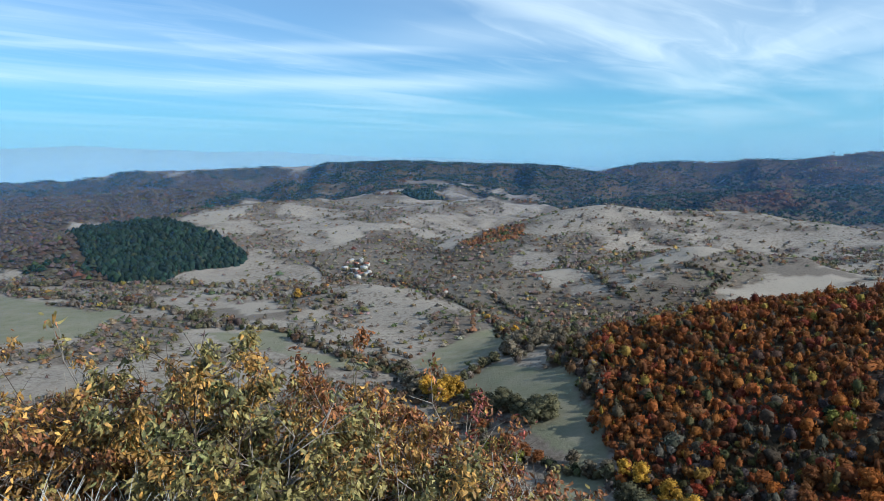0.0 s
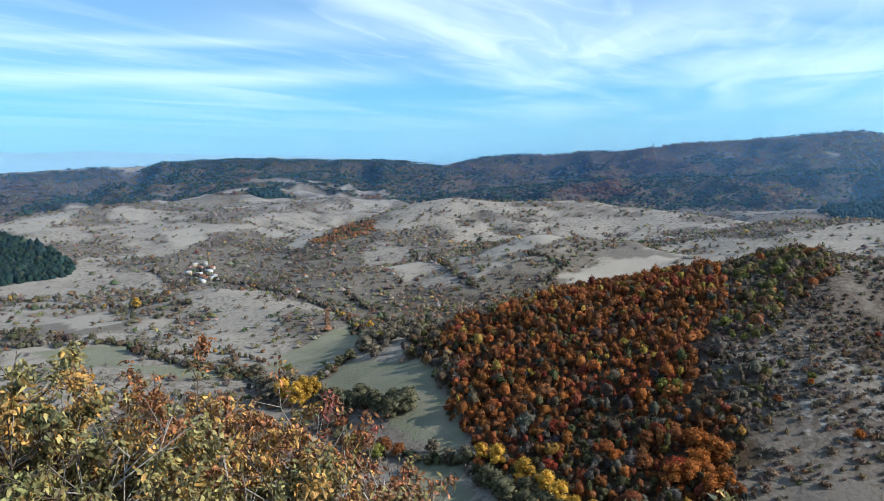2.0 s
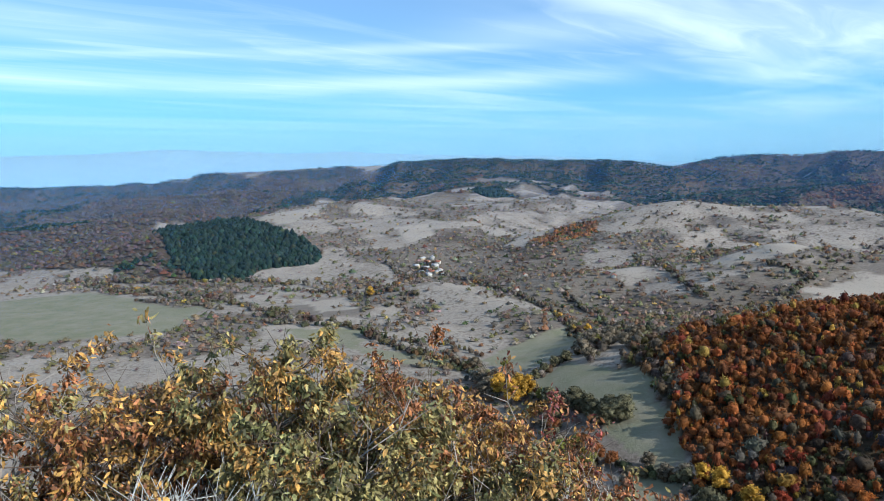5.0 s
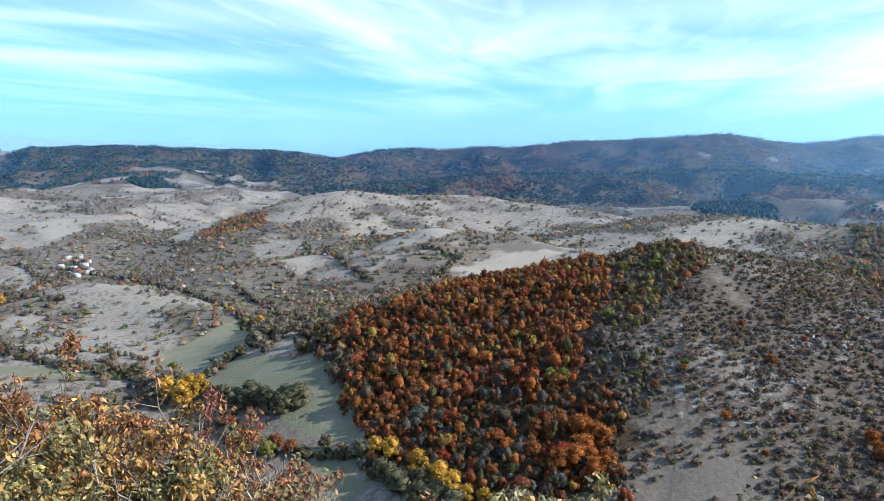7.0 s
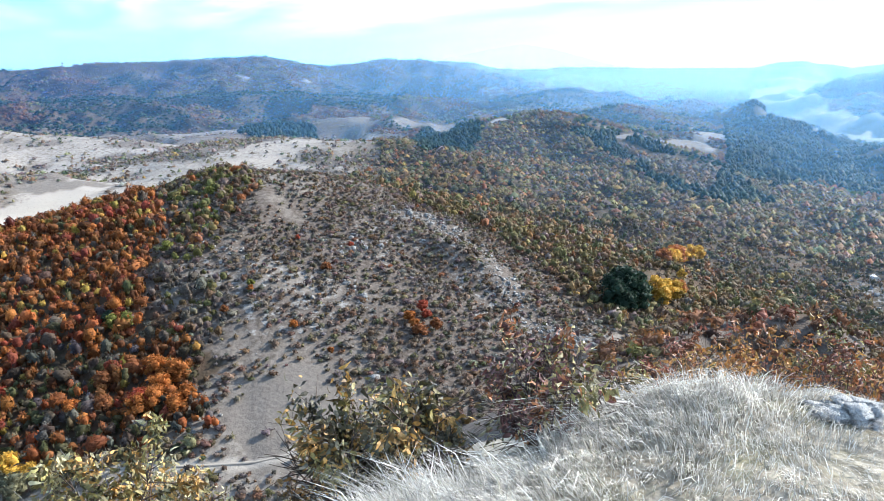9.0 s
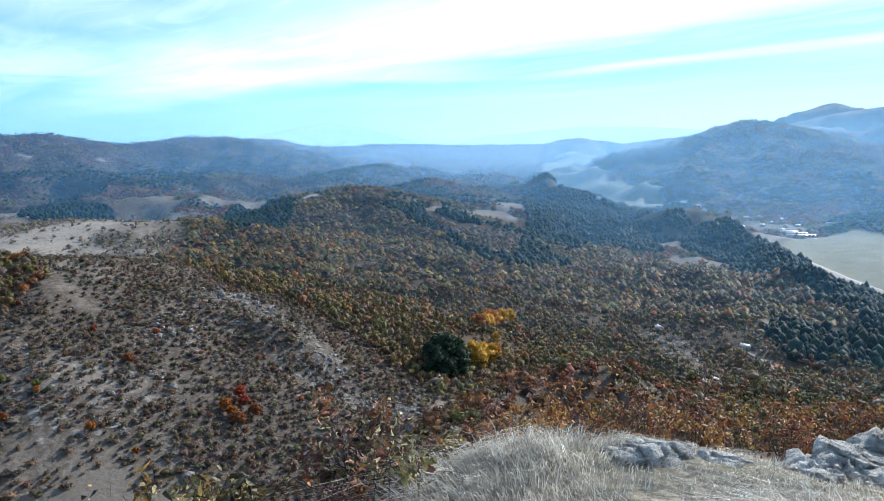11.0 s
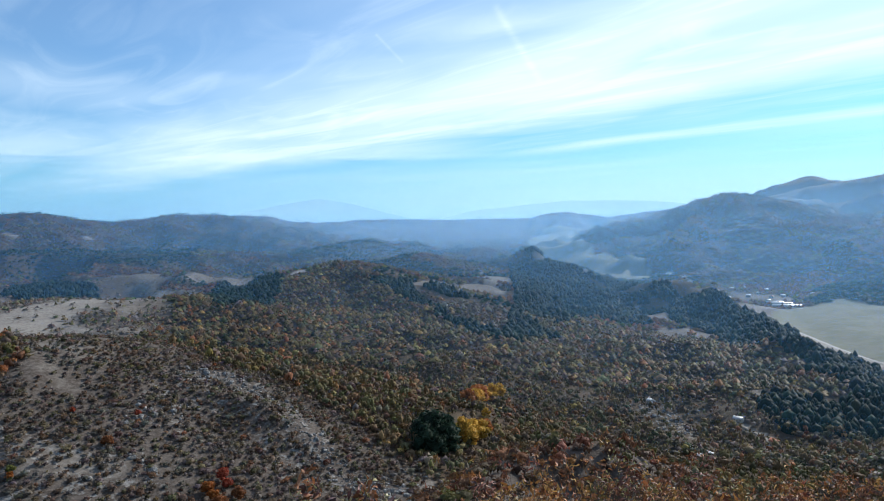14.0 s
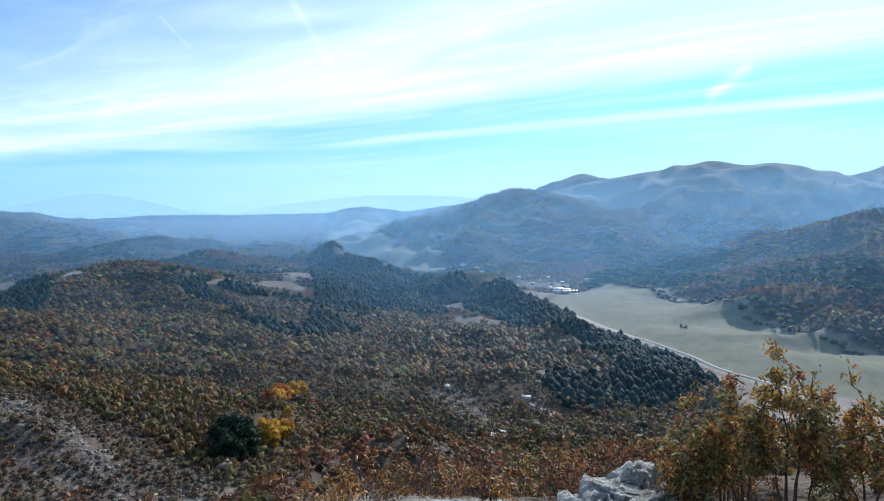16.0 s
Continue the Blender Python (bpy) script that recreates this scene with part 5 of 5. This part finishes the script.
# far mountain chains beyond the last ridge, haze painted in as glowing blue
def hazy_glow_material(name, color):
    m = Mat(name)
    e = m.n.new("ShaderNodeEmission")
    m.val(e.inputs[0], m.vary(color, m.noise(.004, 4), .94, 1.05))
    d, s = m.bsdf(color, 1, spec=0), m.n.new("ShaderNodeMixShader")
    # three quarters of the hazy colour is given off as glow
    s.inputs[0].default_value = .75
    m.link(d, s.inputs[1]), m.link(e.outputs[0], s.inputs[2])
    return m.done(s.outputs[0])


def far_chain(name, nodes, radius, color, label):
    az = np.arange(nodes[0][0], nodes[-1][0], .12)
    el = np.interp(az, [n[0] for n in nodes], [n[1] for n in nodes]) + .12 * (fbm(az * 1.0, az * 0 + radius, 2.2, 4) - .5)
    v, n = [], len(az)
    for r, fall in ((radius, 0), (radius - 60, -2.2), (radius + 60, -2.2)):
        for a, e in zip(az, el):
            v.append(bearing(a, r, e if not fall else -2.2))
    f = [(i, i + 1, n + i + 1, n + i) for i in range(n - 1)] + [(i + 1, i, 2 * n + i, 2 * n + i + 1) for i in range(n - 1)]
    tagged(add_mesh(name, np.array(v), np.array(f), hazy_glow_material(name + "_haze", color), smooth=True), label, "mountains", kind="structure")


far_chain("backdrop_north", [(-50, .6), (-40, 1.2), (-32.1, 1.3), (-27.6, 1.55), (-22, 1.3), (-18.3, 1.05), (-13.6, 1.1), (-6.5, .64), (4, .2), (14, -.6)], 4880, (.34, .55, .70), "mountain chain beyond the northern hills, coloured blue for haze")
far_chain("backdrop_east", [(55, -.6), (57.5, .7), (61, 1.35), (63.5, 1.75), (66, 1.3), (69, .5), (73, -.4)], 4900, (.52, .80, .93), "mountain coloured blue for haze, rising from valley mist")
far_chain("backdrop_southeast", [(72, -.4), (76, .5), (80, .9), (84, 1.2), (88, 1.15), (92, .9), (97, .2)], 4920, (.60, .86, .95), "mountain chain coloured blue for haze, rising from valley mist")

# ---------------------------------------------------------------- the brow by the camera
M_TWIG = plain_material("pale_twig", (.30, .27, .24), .85, 30)
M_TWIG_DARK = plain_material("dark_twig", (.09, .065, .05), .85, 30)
M_FORE = leaf_material("autumn_leaf", .6, .15, .25, 1.55, 25.0)
M_SAP = leaf_material("sapling_leaf", .5, .38, .4, 1.4, 25.0)
M_BLADE = leaf_material("dry_blade", .3, .3, .6, 1.25, 8.0)


def leaves(pos, axis, size, tint_rows, rng):
    """Folded leaves at pos, pointing along axis: vertices, triangles, tints."""
    n = len(pos)
    axis = axis / (np.linalg.norm(axis, axis=1, keepdims=True) + 1e-9)
    side = np.cross(axis, rng.normal(size=(n, 3)))
    side /= np.linalg.norm(side, axis=1, keepdims=True) + 1e-9
    up = np.cross(side, axis)
    L, W = size[:, None], size[:, None] * (.14 + .1 * rng.rand(n, 1))
    curl = (rng.rand(n, 1) - .2) * 1.2 * L
    twist = up * W * (rng.rand(n, 1) - .5) * 1.2
    v = np.stack([pos, pos + axis * L * .3 + side * W + up * curl * .12, pos + axis * L * .3 - side * W + up * curl * .12, pos + axis * L * .68 + side * W * .8 - up * curl * .25 + twist,
                  pos + axis * L * .68 - side * W * .8 - up * curl * .25 - twist, pos + axis * L - up * curl], 1).reshape(-1, 3)
    base = np.arange(n)[:, None, None] * 6
    f = (np.array([(0, 2, 1), (1, 2, 4), (1, 4, 3), (3, 4, 5)])[None] + base).reshape(-1, 3)
    return v, f, np.repeat(tint_rows, 6, axis=0)


def leafy_bush(name, label, x, y, top, radius, count, leaf, palette, weights, seed, twig=None, stems=9, low=None, droop=.6, bare=0, category="bush", trunk=False, z0=None, shell=.35, bunch=9):
    """A bush whose stems fork from its foot into leafy twigs; top is the height of its crown in the world."""
    rng = np.random.RandomState(seed)
    root = tagged(new(name), label, category)
    gz = float(ground_at([x], [y])[0]) if z0 is None else z0
    root.matrix_basis = pose(x, y, gz)
    H = top - gz
    tips, dirs = [], []
    for i in range(stems + bare):
        a, lean = i * 2.4 + rng.rand(), math.sqrt((i + .5) / (stems + bare))
        reach = radius * lean * .85
        h = H * (1 - .55 * lean ** 2.2) * (.86 + .14 * rng.rand()) * (1 if i < stems else .8)
        foot = np.array([.06 * math.cos(a), .06 * math.sin(a), -.06]) * (0.3 if trunk else 1)
        end = np.array([reach * math.cos(a), reach * math.sin(a), h])
        mid = foot * .55 + end * .45 + np.array([0, 0, H * .1])
        s = np.linspace(0, 1, 7)[:, None]
        path = (1 - s) ** 2 * foot + 2 * s * (1 - s) * mid + s * s * end + rng.normal(size=(7, 3)) * .02 * H * s
        thick = .0075 * (1 + H * .4)
        chunks = [tube(path, thick * np.linspace(1, .05, 7) ** 1.6 + .001, 5)]
        for k in range((16 if trunk else 9) if i < stems else 14):
            q = (.55 + .45 * (k + 1) / 16) if trunk else .3 + .7 * rng.rand()
            p0 = path[min(6, int(q * 6))]
            out = np.array([math.cos(a), math.sin(a), .5]) * .5 + rng.normal(size=3) * np.array([.75, .75, .5])
            out /= np.linalg.norm(out)
            ln = radius * (.32 + .38 * rng.rand())
            tw = np.array([p0, p0 + out * ln * .5 + rng.normal(size=3) * .02, p0 + out * ln + np.array([0, 0, ln * .15])])
            chunks.append(tube(tw, [.004, .0028, .0014], 3))
            for _ in range(2):
                o2 = out + rng.normal(size=3) * .7
                chunks.append(tube(np.array([tw[1], tw[1] + o2 * ln * .35]), [.0024, .001], 3))
            if i < stems:
                tips.append(tw), dirs.append(out)
        v, f = join(chunks)
        # most leafy stems dark, putting the shade inside the bush into their colour
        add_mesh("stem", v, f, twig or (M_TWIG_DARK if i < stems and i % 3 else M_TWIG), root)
    if count:
        tips, dirs = np.array(tips), np.array(dirs)
        # leaves grow in bunches along the twigs
        groups = max(4, count // bunch)
        g_tip = rng.randint(len(tips), size=groups)
        g_s = shell + (1.06 - shell) * rng.rand(groups, 1) ** .7
        g_pos = tips[g_tip, 0] * (1 - g_s) + tips[g_tip, 2] * g_s
        g = rng.randint(groups, size=count)
        j = g_tip[g]
        pos = g_pos[g] + rng.normal(size=(count, 3)) * leaf * .6
        pos[:, 2] = np.maximum(pos[:, 2], .03)
        axis = dirs[j] * .5 + rng.normal(size=(count, 3)) * .55 - np.array([0, 0, droop])
        pal = np.array(palette)[rng.choice(len(palette), size=len(tips), p=np.array(weights) / sum(weights))][j]
        mixp = np.array(palette)[rng.choice(len(palette), size=count, p=np.array(weights) / sum(weights))]
        col = np.where(rng.rand(count, 1) < .65, pal, mixp) * (1 + .2 * rng.normal(size=(count, 1)))
        v, f, t = leaves(pos, axis, leaf * (.6 + .7 * rng.rand(count)), np.clip(col, .01, .8), rng)
        tagged(add_mesh("foliage", v, f, M_SAP if trunk else M_FORE, root, smooth=True, tint=t), kind="stuff")
    return root


L_GREEN, L_OLIVE, L_OCHRE, L_RUST, L_PALE, L_RED = (.17, .17, .062), (.27, .225, .078), (.42, .235, .06), (.32, .125, .045), (.46, .40, .22), (.26, .06, .045)


def at_el(az, dist, el):
    return bearing(az, dist, el)


# big autumn bush left of the brow
M_LICHEN = plain_material("lichen_twig", (.46, .46, .44), .9, 40, .5, 1.3)
for k, (az, dist, el, rad, cnt, pal, w, bare) in enumerate([
        (-42, 3.6, -11.6, .75, 1700, [L_OCHRE, L_RUST, L_OLIVE], [5, 3, 2], 2), (-31.5, 3.5, -12.3, .5, 1150, [L_OCHRE, L_RUST, L_OLIVE], [6, 4, 1], 4),
        (-27.4, 3.5, -13.6, .42, 750, [L_OCHRE, L_OLIVE, L_RUST], [6, 2, 4], 8), (-22.3, 3.35, -11.3, .45, 2200, [L_OLIVE, L_OCHRE, L_GREEN], [5, 5, 2], 1), (-15.5, 3.6, -14.9, .6, 1700, [L_OCHRE, L_RUST, L_OLIVE], [5, 5, 2], 4),
        (-8, 3.7, -15.8, .55, 1500, [L_RUST, L_OCHRE, L_OLIVE], [5, 5, 1], 6), (-1.5, 3.7, -19.8, .5, 1000, [L_OCHRE, L_RUST, L_RED], [4, 5, 1], 12), (4.5, 3.6, -23.4, .4, 600, [L_RUST, L_OLIVE, L_RED], [4, 3, 1], 9),
        (-29, 2.9, -24, .5, 120, [L_OCHRE, L_RUST, L_OLIVE], [5, 3, 3], 16), (-17, 2.9, -21, .55, 1700, [L_OLIVE, L_GREEN, L_OCHRE], [6, 3, 2], 4), (-7, 3.0, -23, .5, 1400, [L_OLIVE, L_OCHRE, L_GREEN], [5, 3, 2], 6),
        (0.5, 3.0, -28, .42, 900, [L_OLIVE, L_OCHRE, L_RUST], [4, 4, 3], 6)]):
    bx, by, bz = at_el(az, dist, el)
    leafy_bush("autumn_bush", "bush with curled ochre, rust and olive autumn leaves", bx, by, bz + .07, rad * 1.08, int(cnt * 8.0), .034, pal, w, 100 + k, bare=bare, stems=17, shell=.5, droop=1.0, bunch=13)
# bare branches grey with lichen at the bush's foot
for k, (az, dist, el, rad, n_stem) in enumerate([(-31.5, 2.75, -20.5, .40, 34), (-27, 2.75, -21.5, .38, 34), (-23.5, 2.8, -23.0, .3, 18), (1.5, 3.3, -21.5, .34, 14), (6.5, 3.3, -24.5, .34, 12)]):
    bx, by, bz = at_el(az, dist, el)
    leafy_bush("bare_bush", "leafless bush of branches grey with lichen", bx, by, bz, rad, 0, .04, [L_PALE], [1], 160 + k, M_LICHEN, stems=0, bare=n_stem)
# twiggy shrubs along the drop
for k, (az, dist, el, rad, cnt, pal, w, bare, tw, leaf, lab) in enumerate([
        (29.5, 2.9, -26.4, .34, 4200, [L_PALE, L_OLIVE, L_OCHRE], [2, 5, 3], 1, None, .036, "low bush with pale yellow-green leaves below the brow"),
        (34.5, 3.1, -30.0, .25, 1200, [L_PALE, L_OLIVE, L_OCHRE], [4, 4, 2], 1, None, .036, "low bush with pale yellow-green leaves below the brow"),
        (18.5, 3.0, -30.0, .35, 1500, [L_OLIVE, L_OCHRE, L_RUST], [4, 3, 3], 2, None, .04, "low thinning bush below the pale boulder"),
        (10.5, 3.1, -26.0, .35, 900, [L_OLIVE, L_RUST], [3, 3], 5, None, .04, "nearly bare bush with grey twigs"),
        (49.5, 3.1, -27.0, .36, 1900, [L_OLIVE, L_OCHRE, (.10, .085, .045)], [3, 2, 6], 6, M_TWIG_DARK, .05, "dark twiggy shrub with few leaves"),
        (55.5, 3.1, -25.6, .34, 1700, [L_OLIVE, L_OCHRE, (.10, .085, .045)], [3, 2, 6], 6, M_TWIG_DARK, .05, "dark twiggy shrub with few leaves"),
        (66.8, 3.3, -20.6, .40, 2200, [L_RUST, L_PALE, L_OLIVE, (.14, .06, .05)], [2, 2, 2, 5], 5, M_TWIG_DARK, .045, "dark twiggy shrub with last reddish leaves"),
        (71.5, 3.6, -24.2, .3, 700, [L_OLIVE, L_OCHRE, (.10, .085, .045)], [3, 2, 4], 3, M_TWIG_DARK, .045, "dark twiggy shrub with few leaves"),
        (44, 3.0, -34, .22, 180, [L_OCHRE, (.5, .22, .04)], [2, 3], 0, None, .05, "small orange-leaved shrub at the edge")]):
    bx, by, bz = at_el(az, dist, el)
    leafy_bush("thin_shrub", lab, bx, by, bz, rad, cnt, leaf, pal, w, 200 + k, tw, bare=bare, stems=6, category="shrub")
# saplings on the right of the brow: slim stems under narrow crowns, with leafy suckers round them
for k, (az, dist, el, rad, cnt, st) in enumerate([(114.6, 4.3, -11.9, .22, 2000, 4), (117.6, 4.3, -10.0, .27, 3600, 5), (122.5, 4.35, -12.6, .24, 1600, 4), (127, 4.3, -10.5, .3, 2000, 5),
                                                  (111.3, 4.5, -12.9, .16, 1000, 4), (113.0, 4.5, -15.4, .22, 1300, 4), (110.4, 4.4, -17.0, .2, 900, 5)]):
    bx, by, bz = at_el(az, dist, el)
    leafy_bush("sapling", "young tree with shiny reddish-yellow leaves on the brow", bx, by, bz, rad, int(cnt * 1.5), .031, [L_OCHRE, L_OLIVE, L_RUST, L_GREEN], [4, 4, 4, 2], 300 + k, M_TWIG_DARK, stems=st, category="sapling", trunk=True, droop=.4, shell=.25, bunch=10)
# russet bushes just over the edge
for k in range(30):
    az, dist = 76 + 45 * (k + RNG.rand()) / 30, 9 + 6 * RNG.rand()
    bx, by, _ = bearing(az, dist)
    gz = float(ground_at([bx], [by])[0])
    rust_mix = [[L_RUST, L_OCHRE], [(.22, .075, .045), L_RUST], [(.40, .18, .045), L_OCHRE], [L_OLIVE, L_OCHRE], [L_RUST, (.16, .07, .05)]][k % 5]
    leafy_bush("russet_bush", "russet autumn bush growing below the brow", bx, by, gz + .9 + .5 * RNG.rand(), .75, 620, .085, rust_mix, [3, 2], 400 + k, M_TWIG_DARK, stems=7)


# scrub over the own slope and its spur
def on_own_slope(x, y):
    d, az = np.hypot(x, y), np.degrees(np.arctan2(x, y))
    return ((az > 70) & (az < 98) & (d > 62) & (d < 215)) * .9


wood_stuff("slope_scrub", (10, -60, 215, 100), 2.6, on_own_slope, BUSHES, 1.5, 1.5, [RUST, (.10, .06, .04), OLIVE, (.19, .065, .04), (.26, .115, .04), BROWN], [22, 34, 14, 5, 9, 18], M_LEAF, "dark russet scrub on the spur below the summit", "scrub", .35)


def boulder(name, label, az, dist, top, sx, sy, sz, seed, turn=0):
    """A weathered block of limestone, cracked and pitted."""
    bm = bmesh.new()
    bmesh.ops.create_icosphere(bm, subdivisions=5 if sx > .12 or sz > .06 else 4, radius=1)
    off = Vector((seed * 3.7, seed * 1.3, seed * .7))
    rng = np.random.RandomState(seed)
    cuts = []
    for k in range(9):
        a = Vector(rng.normal(size=3))
        a.z = abs(a.z) * .9
        cuts.append((a.normalized(), .55 + .3 * rng.rand()))
    for v in bm.verts:
        n = v.co.copy()
        for a, h in cuts:
            over = n.dot(a) - h
            if over > 0:
                n -= a * over * .92
        p = Vector((n.x * sx, n.y * sy, n.z * sz)) * 5
        crack = 1 - abs(noise.noise(p * 1.5 + off)) * 2
        d = .22 * noise.fractal(v.co * 1.6 + off, 1.0, 2.0, 4) - .26 * max(0, crack - .74) / .26 + .09 * noise.ridged_multi_fractal(p * 2.2 + off, .9, 2.1, 4, 1.0, 2.0) - .09
        v.co = Vector((n.x * sx, n.y * sy, n.z * sz)) * (1 + d)
    me = bpy.data.meshes.new(name)
    bm.to_mesh(me)
    bm.free()
    me.polygons.foreach_set("use_smooth", np.ones(len(me.polygons), bool))
    me.materials.append(M_LIME)
    ob = tagged(new(name, me), label, "rock")
    x, y, _ = bearing(az, dist)
    ob.matrix_basis = pose(x, y, top - sz * .92, 0, 0, turn)
    return ob


boulder("boulder", "pale grey limestone boulder on the edge", 10.2, 2.5, 1.65 - 2.5 * math.tan(radians(29.6)), .34, .24, .15, 1, 20)
boulder("boulder", "pale grey limestone boulder on the edge", 4.4, 2.45, 1.65 - 2.45 * math.tan(radians(30.8)), .26, .24, .12, 2, 60)
for k, (az, dist, el, sx, sy, sz, turn) in enumerate([(91.0, 3.9, 22.6, .30, .2, .10, 100), (96.0, 4.0, 22.9, .28, .2, .11, 80), (104.2, 4.35, 20.6, .26, .30, .16, 20), (106.6, 4.6, 19.4, .20, .34, .22, 50),
                                                    (109.6, 4.5, 21.0, .17, .22, .16, 10), (111.8, 4.4, 21.6, .17, .22, .16, 70), (106.4, 4.2, 21.6, .26, .22, .17, 120), (102.2, 4.1, 22.2, .26, .2, .14, 30),
                                                    (108.6, 4.1, 22.9, .24, .18, .14, 60), (114.0, 4.2, 23.2, .2, .18, .13, 15)]):
    boulder("boulder", "weathered limestone block with dark cracks" if k > 1 else "flat limestone slab among dry grass", az, dist, 1.65 - dist * math.tan(radians(el)), sx, sy, sz, 3 + k, turn)
for k in range(5):
    az, dist = 93 + 9 * RNG.rand(), 2.5 + .9 * RNG.rand()
    boulder("stone", "low pale stone half sunk in dry grass", az, dist, .015 + .012 * RNG.rand(), .07 + .07 * RNG.rand(), .05 + .04 * RNG.rand(), .035, 18 + k, 360 * RNG.rand())


def dry_grass():
    """Long bleached blades in leaning tufts over the brow."""
    rng = np.random.RandomState(9)
    tx, ty, tl = [], [], []
    for k in range(3900):
        az = 24 + 125 * rng.rand() if k < 3600 else 149 + 200 * rng.rand()
        lim = float(np.interp(az, [24, 45, 63, 78, 92, 104, 150, 300, 349], [2.0, 2.1, 2.6, 3.7, 4.4, 4.2, 7, 7, 2]))
        d = .7 + (lim - .7) * math.sqrt(rng.rand())
        x, y, _ = bearing(az, d)
        rich = float(vnoise(np.array([x * 1.6]), np.array([y * 1.6 + 40]))[0])
        thin = .95 if (az > 91 and d > 3.0) else 1.0
        if rng.rand() > (.35 + .9 * rich) * thin + .1:
            continue
        tx.append(x), ty.append(y), tl.append((.05 + .5 * rich * rich * (.3 + .7 * rng.rand()) + .06 * rng.rand()) * (.6 if thin < 1 else 1) * (1 - .35 * d / lim))
    tx, ty, tl = np.array(tx), np.array(ty), np.array(tl)
    per = 25
    n = len(tx) * per
    j = np.repeat(np.arange(len(tx)), per)
    x, y = tx[j] + rng.normal(size=n) * .05, ty[j] + rng.normal(size=n) * .05
    z = ground_at(x, y) - .01
    ln = tl[j] * (.45 + .9 * rng.rand(n))
    tuft_lean = rng.normal(size=(len(tx), 2)) * .3 + np.array([-.35, .25]) + 1.5 * (np.stack([vnoise(tx * 2.2, ty * 2.2 + 7), vnoise(tx * 2.2 + 31, ty * 2.2)], -1) - .5)
    lean = tuft_lean[j] + rng.normal(size=(n, 2)) * .42
    w = .0013 + .0017 * rng.rand(n) ** 2
    ang = rng.rand(n) * 6.283
    sx, sy = np.cos(ang) * w, np.sin(ang) * w
    base = np.stack([x, y, z], -1)
    mid = base + np.stack([lean[:, 0] * ln * .35, lean[:, 1] * ln * .35, ln * .6], -1)
    tip = base + np.stack([lean[:, 0] * ln * 1.1, lean[:, 1] * ln * 1.1, ln * (1 - .25 * np.hypot(lean[:, 0], lean[:, 1]))], -1)
    side = np.stack([sx, sy, np.zeros(n)], -1)
    v = np.stack([base - side, base + side, mid + side * .8, mid - side * .8, tip], 1).reshape(-1, 3)
    f = (np.array([(0, 1, 2), (0, 2, 3), (3, 2, 4)])[None] + np.arange(n)[:, None, None] * 5).reshape(-1, 3)
    col = np.array([(.61, .58, .52), (.53, .495, .435), (.43, .395, .345), (.69, .67, .62), (.33, .32, .24)])[rng.choice(5, size=n, p=[.32, .25, .15, .2, .08])] * (1 + .12 * rng.normal(size=(n, 1)))
    tagged(add_mesh("dry_grass", v, f, M_BLADE, tint=np.repeat(np.clip(col, .05, .85), 5, axis=0)), "long bleached dry grass leaning over the brow", "grass", kind="stuff")


dry_grass()
